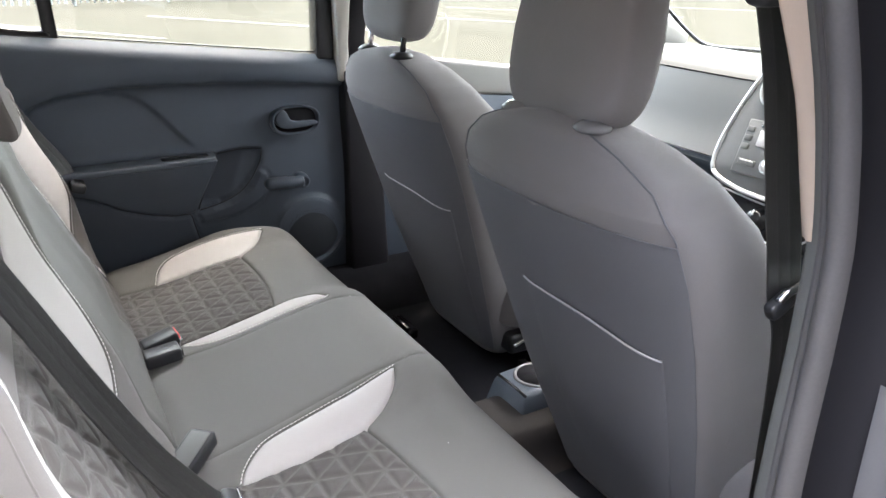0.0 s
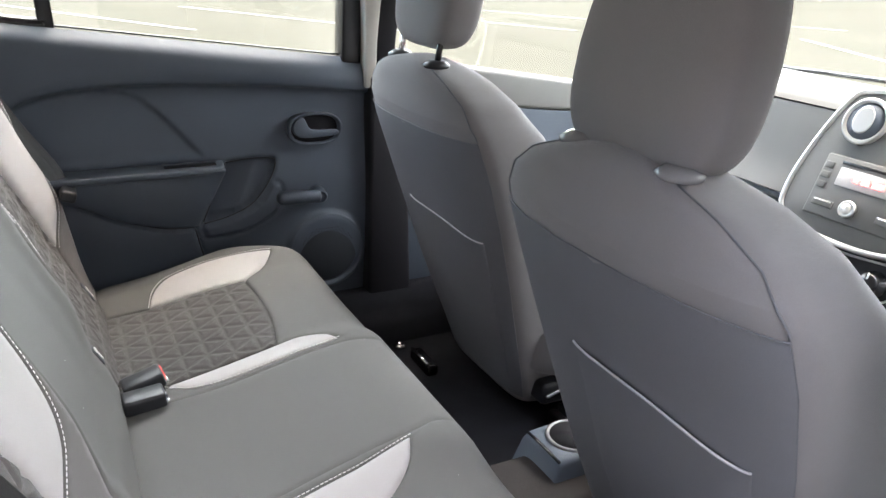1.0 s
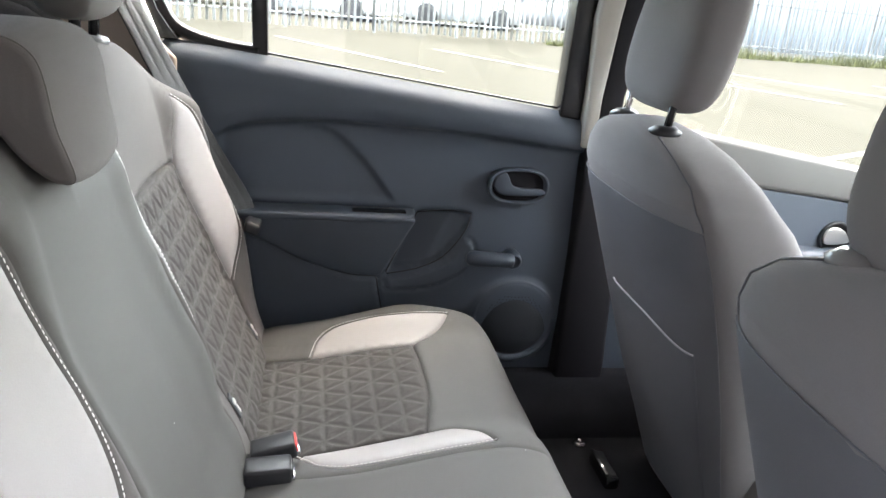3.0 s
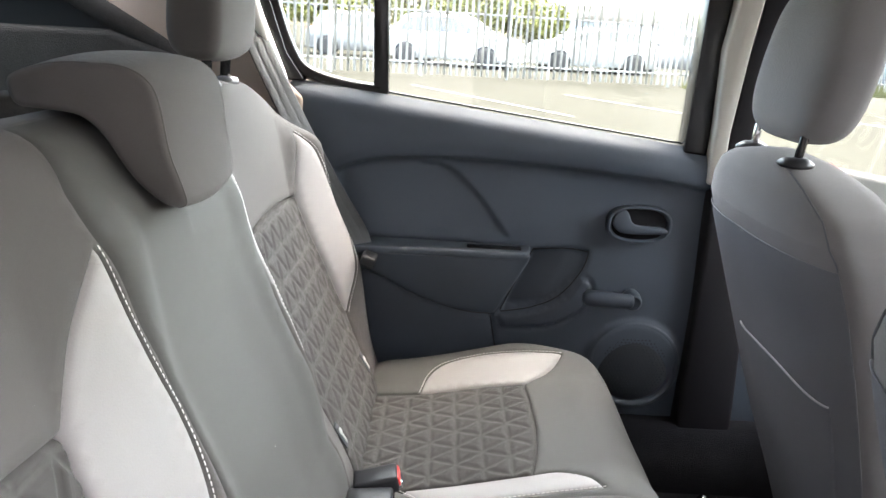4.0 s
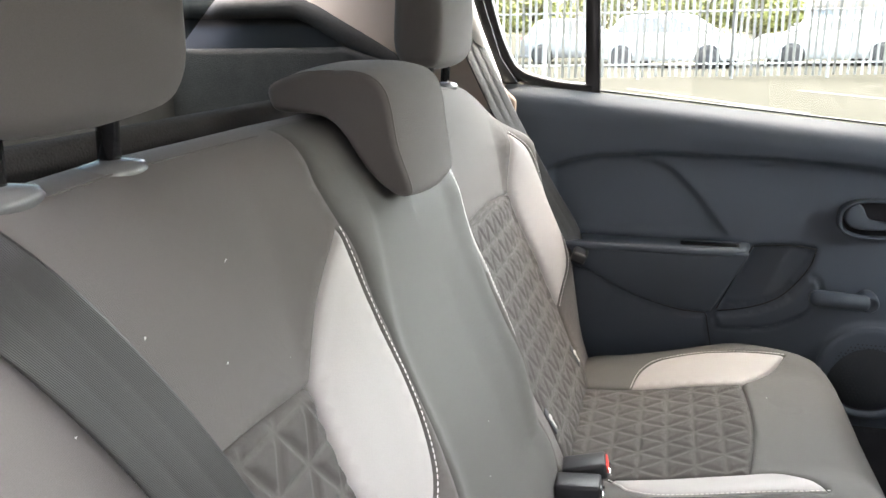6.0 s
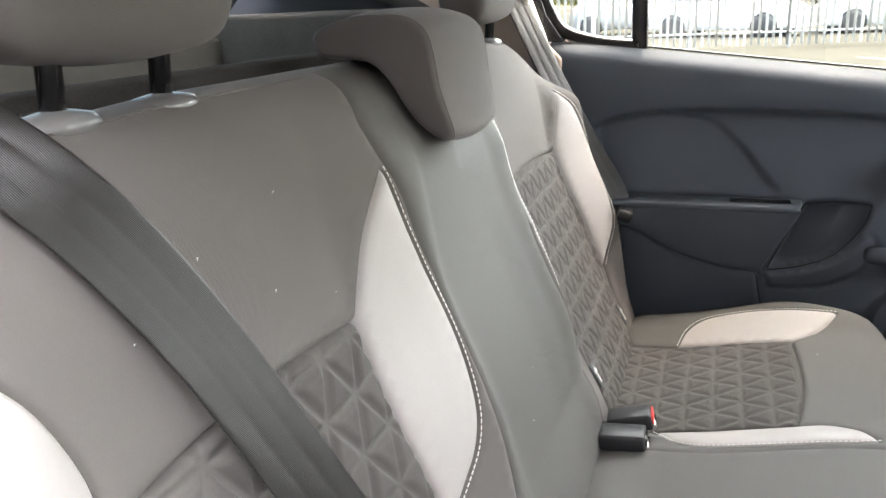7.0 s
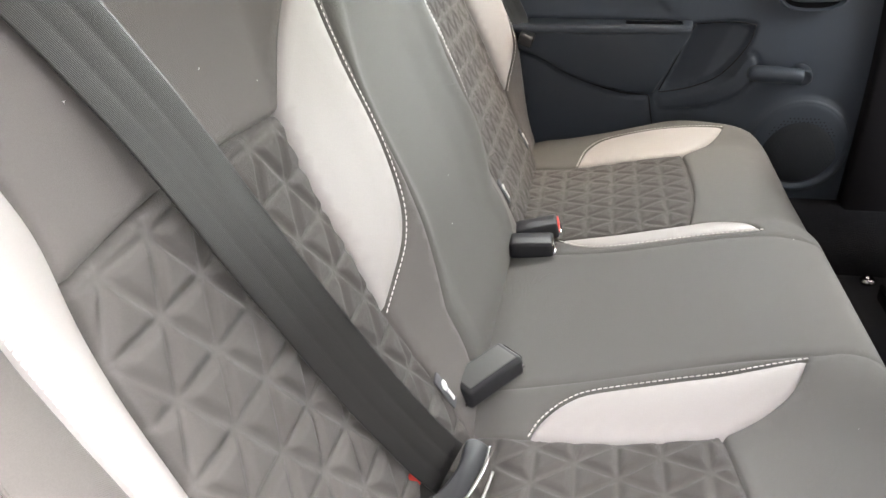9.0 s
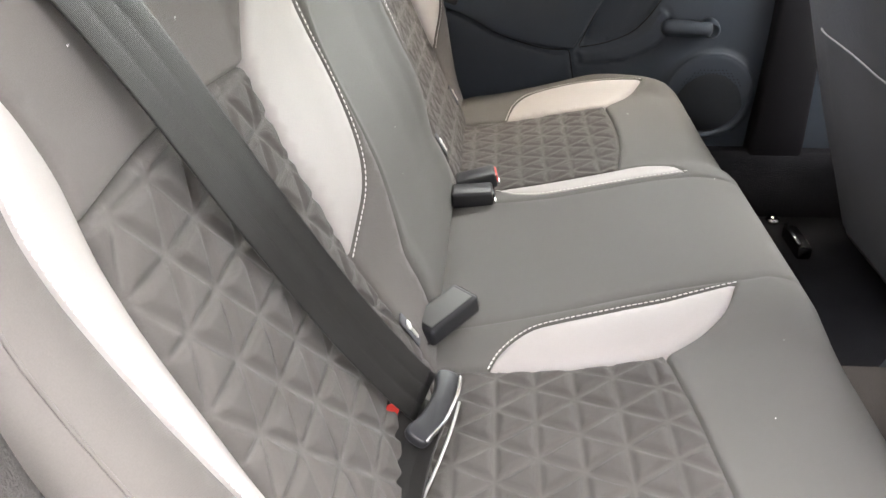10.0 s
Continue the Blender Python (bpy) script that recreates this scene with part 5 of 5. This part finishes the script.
def build_dashboard():
    d = thing("dashboard", "two-tone grey dashboard with silver-rimmed centre stack", "dashboard", (1.1, 0, 0.6))
    top = spline([(1.46, 0.925), (1.32, 0.945), (1.18, 0.952), (1.09, 0.944), (1.06, 0.926)], 6)
    face = spline([(1.06, 0.922), (1.045, 0.88), (1.02, 0.80), (0.995, 0.745)], 6)
    low = spline([(0.995, 0.742), (1.01, 0.725), (1.08, 0.715), (1.09, 0.68), (1.03, 0.665), (1.00, 0.62), (1.02, 0.50), (1.10, 0.42), (1.25, 0.40)], 6)
    ys = np.linspace(-0.68, 0.68, 30)
    bend = lambda y: 0.05 * (abs(y) / 0.68) ** 2.5
    part("top_pad", grid_mesh([[(x + bend(y), y, z) for x, z in top] for y in ys]), DASHTOP, d, "soft grey upper pad")
    part("face", grid_mesh([[(x + bend(y), y, z) for x, z in face] for y in ys]), DASHGREY, d, "mid grey face")
    part("lower", grid_mesh([[(x + bend(y), y, z) for x, z in low] for y in ys]), PLASTIC, d, "black lower dashboard with open shelf")
    part("glovebox_seam", tube([(0.994, 0.19, 0.665), (0.998, 0.19, 0.60), (1.02, 0.19, 0.50)], 0.003, 6), GLOSS, d)
    # centre stack, a leaning shield-shaped panel
    def on(u, v, out=0.0):
        """u to the driver's side from the panel's middle, v up the panel."""
        lean = radians(22)
        return (0.985 + v * math.sin(lean) - out * math.cos(lean), -0.075 - u, 0.795 + v * math.cos(lean) + out * math.sin(lean))
    shape = spline([(-0.150, -0.075), (-0.162, -0.015), (-0.145, 0.08), (-0.115, 0.165), (-0.085, 0.188), (0.0, 0.195), (0.085, 0.188), (0.115, 0.165), (0.145, 0.08), (0.162, -0.015), (0.150, -0.075), (0.08, -0.098), (0.0, -0.104), (-0.08, -0.098)], 6, True)
    rows = [[on(u * k, v * k, o) for u, v in shape] for k, o in ((1.02, -0.03), (1.0, 0.018), (0.95, 0.022), (0.5, 0.022), (0.02, 0.022))]
    stack = part("centre_fascia", grid_mesh(rows, close_v=True, cap=True), DASHGREY, d, "grey centre stack panel")
    ring = [on(u, v, 0.020) for u, v in shape]
    part("stack_rim", tube(ring + [ring[0]], 0.006, 8), SILVER, stack, "silver rim")
    for u in (-0.062, 0.062):
        c = on(u, 0.130, 0.024)
        m = Matrix.Translation(c) @ Matrix.Rotation(radians(22), 4, "Y") @ Matrix.Rotation(radians(180), 4, "Z")
        bm = lathe([(0.046, -0.01), (0.046, 0.004), (0.041, 0.008), (0.037, 0.002)], 32, "x")
        bmesh.ops.transform(bm, matrix=m, verts=bm.verts)
        vent = part("air_vent", bm, SILVER, stack, "round air vent with silver ring")
        bm = lathe([(0.037, 0.0), (0.036, 0.004), (0.02, 0.009), (0.002, 0.010)], 28, "x")
        bmesh.ops.transform(bm, matrix=m, verts=bm.verts)
        part("vent_disc", bm, PLASTIC, vent)
        bm = lathe([(0.026, 0.008), (0.027, 0.011), (0.024, 0.011)], 28, "x")
        bmesh.ops.transform(bm, matrix=m @ Matrix.Diagonal((1, 0.75, 1, 1)), verts=bm.verts)
        part("vent_ring", bm, SILVER, vent)
    lean = Matrix.Rotation(radians(22), 4, "Y")
    def plate(name, u, v, su, sv, mat, out=0.024, thick=0.006, parent=None, label="", r=0.002):
        return part(name, box(*on(u, v, out), thick, su, sv, r, 2, lean), mat, parent, label)
    radio = plate("radio", 0, -0.005, 0.205, 0.125, DASHGREY, 0.024, 0.008, stack, "grey car radio with red digits", 0.004)
    plate("disc_slot", 0.0, 0.045, 0.13, 0.006, GLOSS, 0.0285, 0.003, radio, "", 0.001)
    plate("display", 0.005, 0.018, 0.135, 0.036, SCREEN, 0.0285, 0.003, radio, "pale grey display", 0.001)
    for u, w in ((-0.022, 0.012), (-0.004, 0.016), (0.018, 0.014), (0.03, 0.008)):
        plate("digit_bar", u, 0.018, w, 0.010, REDLED, 0.0305, 0.0012, radio, "red lit digit bar", 0.0)
    for v in (0.034, 0.014, -0.006):
        for u in (-0.088, 0.088):
            plate("key", u, v, 0.018, 0.013, PLASTIC if u > 0 else DASHGREY, 0.0285, 0.003, radio, "", 0.001)
    for u in (-0.068, 0.068):
        plate("key", u, -0.040, 0.045, 0.014, DASHGREY, 0.0285, 0.004, radio, "", 0.001)
        plate("key_mark", u, -0.036, 0.036, 0.0025, SILVER, 0.031, 0.001, radio, "", 0.0)
    bm = lathe([(0.017, 0.0), (0.0165, 0.008), (0.013, 0.010), (0.0115, 0.006), (0.010, 0.011), (0.002, 0.012)], 24, "x")
    bmesh.ops.transform(bm, matrix=Matrix.Translation(on(-0.012, -0.038, 0.028)) @ Matrix.Rotation(radians(-22), 4, "Y").inverted() @ Matrix.Rotation(radians(180), 4, "Z"), verts=bm.verts)
    part("volume_knob", bm, SILVER, radio, "silver volume knob")
    # heater panel
    hp = spline([(-0.125, -0.108), (-0.135, -0.14), (-0.10, -0.18), (0.0, -0.192), (0.10, -0.18), (0.135, -0.14), (0.125, -0.108), (0.0, -0.115)], 6, True)
    rows = [[on(u * k, -0.148 + (v + 0.148) * k, o) for u, v in hp] for k, o in ((1.25, -0.05), (1.2, 0.002), (1.02, 0.006), (1.0, 0.002), (0.02, 0.002))]
    heater = part("heater_panel", grid_mesh(rows, close_v=True, cap=True), PLASTIC2, d, "black heater control panel")
    ring = [on(u, v, 0.006) for u, v in hp]
    part("panel_rim", tube(ring + [ring[0]], 0.0025, 6), SILVER, heater, "thin silver rim")
    for u in (-0.082, 0.0, 0.082):
        bm = lathe([(0.027, 0.0), (0.026, 0.004), (0.021, 0.006), (0.019, 0.022), (0.015, 0.026), (0.002, 0.027)], 24, "x")
        bmesh.ops.transform(bm, matrix=Matrix.Translation(on(u, -0.150, 0.003)) @ Matrix.Rotation(radians(22), 4, "Y") @ Matrix.Rotation(radians(180), 4, "Z"), verts=bm.verts)
        knob = part("heater_knob", bm, GLOSS, heater, "black rotary knob")
        part("knob_mark", box(*on(u, -0.138, 0.031), 0.001, 0.003, 0.012, 0.0, 1, lean), TAG, knob)
    part("switch_panel", box(0.985, -0.045, 0.555, 0.03, 0.16, 0.06, 0.008), PLASTIC2, d)
    part("socket", lathe([(0.015, 0.0), (0.014, 0.008), (0.010, 0.004), (0.002, 0.004)], 18, "x", (0.968, -0.02, 0.555)), CHROME, d)


build_dashboard()


# ---- outside ----
# unseen wall, added to hold back sky light from the open doorway
solo("shading_wall_south", box(0, -2.4, 1.3, 30.0, 0.2, 2.6, 0.0), RENDERED, "unseen grey wall added to cut light through the open side", "wall", "", "structure", False)
solo("ground", box(0, 30, -0.5, 400, 400, 1.0, 0.0), ASPHALT, "worn pale car park surface", "ground", "", "structure", False)


def build_line(a, b, w=0.10):
    a, b = np.array(a), np.array(b)
    d = (b - a) / np.linalg.norm(b - a)
    s = np.array([-d[1], d[0]]) * w / 2
    n = max(2, int(np.linalg.norm(b - a) / 0.4))
    rows = []
    for k in np.linspace(0, 1, n):
        p = a + (b - a) * k
        q = 0.012 * noise.noise(Vector((p[0] * 3, p[1] * 3, 0)))
        rows.append([(*(p - s * (1 + q * 8)), 0.004), (*(p + s * (1 - q * 8)), 0.004)])
    bm = grid_mesh(rows)
    bmesh.ops.solidify(bm, geom=bm.faces[:], thickness=-0.004)
    solo("parking_line", bm, LINE, "worn white painted bay line on the ground", "road marking", "bay lines")


for i in range(-3, 5):
    build_line((-0.94 + i * 3.15, 15.6 - i * 0.3), (1.68 + i * 3.15, 10.9 - i * 0.3))
build_line((4.2, 5.4), (6.8, 7.0))
build_line((9.0, 4.0), (11.5, 8.5))
build_line((-2.0, 9.0), (0.6, 4.4))


def build_fence(x0, y0, x1, y1):
    L = math.hypot(x1 - x0, y1 - y0)
    ang = math.atan2(y1 - y0, x1 - x0)
    f = tagged(new("palisade_fence"), "galvanised steel palisade fence round the car park", "fence", "", "structure")
    f.matrix_world = Matrix.Translation((x0, y0, 0)) @ Matrix.Rotation(ang, 4, "Z")
    bm = bmesh.new()
    prof = [(-0.033, 0.0), (-0.012, -0.012), (0.0, -0.004), (0.012, -0.012), (0.033, 0.0)]
    a = [bm.verts.new((x, y, 0.06)) for x, y in prof]
    b = [bm.verts.new((x, y, 1.88 if abs(x) > 0.02 else 1.95)) for x, y in prof]
    for k in range(4):
        bm.faces.new((a[k], a[k + 1], b[k + 1], b[k]))
    bmesh.ops.solidify(bm, geom=bm.faces[:], thickness=0.003)
    me = bpy.data.meshes.new("pale")
    bm.to_mesh(me)
    bm.free()
    me.materials.append(STEEL)
    n = int(L / 0.158)
    for i in range(n):
        o = new("pale", me)
        o.parent = f
        o.location = (i * 0.158 + 0.05, random.uniform(-0.004, 0.004), random.uniform(-0.01, 0.01))
        o.rotation_euler = (0, random.gauss(0, 0.006), 0)
    post = box(0, 0.06, 1.0, 0.055, 0.07, 2.02, 0.005, 1)
    pm = bpy.data.meshes.new("post")
    post.to_mesh(pm)
    post.free()
    pm.materials.append(STEEL)
    for i in range(int(L / 2.2) + 1):
        o = new("post", pm)
        o.parent = f
        o.location = (i * 2.2, 0, 0)
    for z in (0.35, 1.55):
        o = part("rail", box(L / 2, 0.02, z, L, 0.035, 0.045, 0.004, 1), STEEL, None)
        o.parent = f
    return f


build_fence(-9.5, 17.0, 12.5, 21.3)
build_fence(12.5, 21.3, 34.0, 23.0)


def build_car(x, y, heading, paint, label, height=1.5, length=4.2):
    c = tagged(new("parked_car"), label, "car", "cars behind the fence")
    L = length / 2
    body = [(-L, 0.35), (-L - 0.02, 0.62), (-L + 0.05, 0.93), (-L + 0.55, 1.02), (-0.62 * L + 0.3, 1.05), (0.95 * L - 0.55, 0.98), (L - 0.12, 0.80), (L, 0.60), (L - 0.02, 0.32), (L - 0.3, 0.22), (-L + 0.3, 0.22)]
    ring = spline(body, 4, True)
    rows = []
    for k, w in ((-1.0, 0.93), (-0.97, 0.985), (-0.9, 1.0), (0.9, 1.0), (0.97, 0.985), (1.0, 0.93)):
        rows.append([(a * (1 if abs(k) < 0.95 else 0.985), k * 0.87, 0.62 + (b - 0.62) * w) for a, b in ring])
    hull = part("body", grid_mesh(rows, close_v=True, cap=True), paint, c)
    cab = spline([(-L + 0.22, 1.0), (-L + 0.42, 1.32), (-L + 0.75, height - 0.03), (-0.1, height), (0.35, height - 0.06), (L - 0.95, 1.0)], 5)
    rows = [[(a, k * (0.80 - 0.22 * max(0, (b - 1.0)) / 0.5), b) for a, b in cab] for k in (-1, -0.95, 0.95, 1)]
    green = part("cabin", grid_mesh(rows, cap=True), paint, c)
    for k in (-1, 1):
        win = spline([(-L + 0.52, 1.06), (-L + 0.66, 1.30), (-L + 0.9, height - 0.13), (-0.1, height - 0.10), (0.28, height - 0.16), (L - 1.15, 1.06)], 4)
        lean = lambda b: k * (0.803 - 0.22 * max(0, (b - 1.0)) / 0.5 + 0.006)
        rows = [[(a, lean(b), b) for a, b in win], [(a, lean(1.06), 1.06) for a, b in win]]
        part("side_window", grid_mesh(rows), CARGLASS, c, "dark side glass")
        part("door_pillar", box(-0.15, lean(1.25), 1.24, 0.06, 0.02, 0.40, 0.004, 1, Matrix.Rotation(radians(-k * 23), 4, "X")), paint, c)
    ws = [(L - 1.02, 1.05), (0.40, height - 0.09)]
    part("windscreen", grid_mesh([[(a + 0.03, s * 0.68 * (1 - 0.1 * i), b + 0.02) for i, (a, b) in enumerate(ws)] for s in (-1, 1)]), CARGLASS, c, "dark windscreen")
    rs = [(-L + 0.235, 1.05), (-L + 0.55, height - 0.17)]
    part("rear_window", grid_mesh([[(a - 0.03, s * 0.66 * (1 - 0.1 * i), b + 0.01) for i, (a, b) in enumerate(rs)] for s in (-1, 1)]), CARGLASS, c, "dark rear glass")
    for s in (-1, 1):
        part("headlight", pillow(L - 0.14, s * 0.66, 0.72, 0.25, 0.30, 0.16, 3.0, 14, 8), SCREEN, c, "clear headlight")
        part("tail_light", pillow(-L + 0.08, s * 0.72, 0.86, 0.16, 0.20, 0.26, 3.0, 14, 8), RED, c, "red tail light")
        part("mirror", pillow(L - 1.25, s * 0.95, 1.06, 0.13, 0.18, 0.13, 3.0, 12, 8), paint, c)
        for a in (-L + 0.78, L - 0.82):
            w = part("wheel", lathe([(0.20, -0.11), (0.30, -0.11), (0.325, -0.08), (0.325, 0.08), (0.30, 0.11), (0.21, 0.11)], 28, "y", (a, s * 0.80, 0.325)), TYRE, c, "black tyre")
            part("rim", lathe([(0.21, 0.0), (0.205, s * 0.10), (0.17, s * 0.085), (0.06, s * 0.075), (0.03, s * 0.09), (0.002, s * 0.09)], 20, "y", (a, s * 0.80, 0.325)), SILVER, w, "silver alloy rim")
            arch = lathe([(0.385, s * -0.02), (0.39, s * 0.005), (0.33, s * 0.006)], 24, "y", (a, s * 0.872, 0.325))
            part("wheel_arch", arch, GLOSS, c, "dark wheel arch")
    c.matrix_world = Matrix.Translation((x, y, 0)) @ Matrix.Rotation(radians(heading), 4, "Z")
    return c


build_car(0.0, 25.6, -22, CARWHITE, "white sport utility car parked behind the fence", 1.62, 4.4)
build_car(4.6, 26.5, 188, CARWHITE, "white hatchback parked behind the fence", 1.47, 4.2)
build_car(-3.4, 29.5, 5, CARSILVER, "silver estate car parked behind the fence", 1.6, 4.3)
build_car(8.3, 29.0, 175, CARSILVER, "silver hatchback parked behind the fence", 1.5, 4.2)
build_car(11.5, 28.0, 178, CARSILVER, "pale saloon parked behind the fence", 1.5, 4.3)


def build_tree(x, y, h, r, seed):
    rnd = random.Random(seed)
    t = tagged(new("tree"), "bushy green tree beyond the car park", "tree", "trees beyond the fence")
    t.location = (x, y, 0)
    trunk = tube(spline([(0, 0, -0.1), (0.05, 0.03, h * 0.25), (-0.05, 0.05, h * 0.55), (0.02, 0, h * 0.8)], 4), list(np.linspace(0.18, 0.05, 13)), 8)
    for k in range(7):
        a, z = rnd.uniform(0, 6.28), h * rnd.uniform(0.3, 0.65)
        trunk = join(trunk, tube([(0, 0, z), (0.5 * r * math.cos(a), 0.5 * r * math.sin(a), z + 0.18 * h), (0.8 * r * math.cos(a), 0.8 * r * math.sin(a), z + 0.25 * h)], [0.06, 0.04, 0.015], 6))
    o = part("trunk", trunk, BARK, None)
    o.parent = t
    verts, faces = [], []
    for k in range(2600):
        while True:
            p = np.array([rnd.uniform(-1, 1) for _ in range(3)])
            if np.linalg.norm(p) < 1 and noise.noise(Vector(tuple(p * 2.2 + seed))) > -0.12:
                break
        q = p * (r, r, h * 0.36) + (0, 0, h * 0.64)
        s = rnd.uniform(0.10, 0.22)
        a = np.array([rnd.gauss(0, 1) for _ in range(3)])
        a /= np.linalg.norm(a)
        b = np.cross(a, [rnd.gauss(0, 1) for _ in range(3)])
        b /= np.linalg.norm(b)
        i = len(verts)
        verts += [tuple(q - a * s), tuple(q + b * s * 0.5), tuple(q + a * s), tuple(q - b * s * 0.5)]
        faces.append((i, i + 1, i + 2, i + 3))
    me = bpy.data.meshes.new("crown")
    me.from_pydata(verts, [], faces)
    me.materials.append(LEAF)
    o = new("crown", me)
    o.parent = t


for x, y, h, r, sd in ((-6.5, 37, 3.6, 2.6, 1), (-2.0, 40, 4.0, 2.8, 2), (1.2, 41, 3.9, 2.3, 3), (4.2, 43, 3.0, 2.2, 4), (-11, 36, 4.2, 3.0, 5)):
    build_tree(x, y, h, r, sd)


def build_shed(x0, x1, y, h, rise, wall, label):
    b = tagged(new("warehouse"), label, "building", "far buildings")
    b.location = ((x0 + x1) / 2, y, 0)
    w = (x1 - x0) / 2
    o = part("wall", slab([(-w, 0), (w, 0), (w, h), (-w, h)], "y", 0, 12), wall, None)
    o.parent = b
    o = part("roof", slab([(-w - 0.3, h), (w + 0.3, h), (w * 0.5, h + rise), (-w * 0.5, h + rise)], "y", -0.4, 12.4), ROOFING, None, "brown sheet roof")
    o.parent = b
    for k in range(int(2 * w / 0.9)):
        o = part("cladding_rib", box(-w + 0.45 + k * 0.9, -0.03, h / 2, 0.06, 0.06, h, 0.0), wall, None)
        o.parent = b
    return b


build_shed(10, 24, 62, 2.4, 1.4, CLADDING, "low pale warehouse with a brown roof")
build_shed(17, 60, 27, 5.0, 0.8, CLADDING, "long pale clad building beyond the fence")
# grass verge along the fence
verts, faces = [], []
rnd = random.Random(8)
for k in range(9000):
    x = rnd.uniform(6, 34)
    y = (17.0 + (x + 9.5) * 0.195 if x < 12.5 else 21.3 + (x - 12.5) * 0.079) + rnd.gauss(-0.1, 0.16)
    h, a = rnd.uniform(0.08, 0.34) * (1.2 if noise.noise(Vector((x * 0.7, y, 0))) > 0 else 0.6), rnd.uniform(0, 3.14)
    i = len(verts)
    verts += [(x - 0.02 * math.cos(a), y - 0.02 * math.sin(a), 0), (x + 0.02 * math.cos(a), y + 0.02 * math.sin(a), 0), (x + rnd.gauss(0, 0.06), y + rnd.gauss(0, 0.06), h)]
    faces.append((i, i + 1, i + 2))
me = bpy.data.meshes.new("grass_verge")
me.from_pydata(verts, [], faces)
me.materials.append(GRASS)
tagged(new("grass_verge", me), "dry grass and weeds along the fence", "grass", "", "stuff")
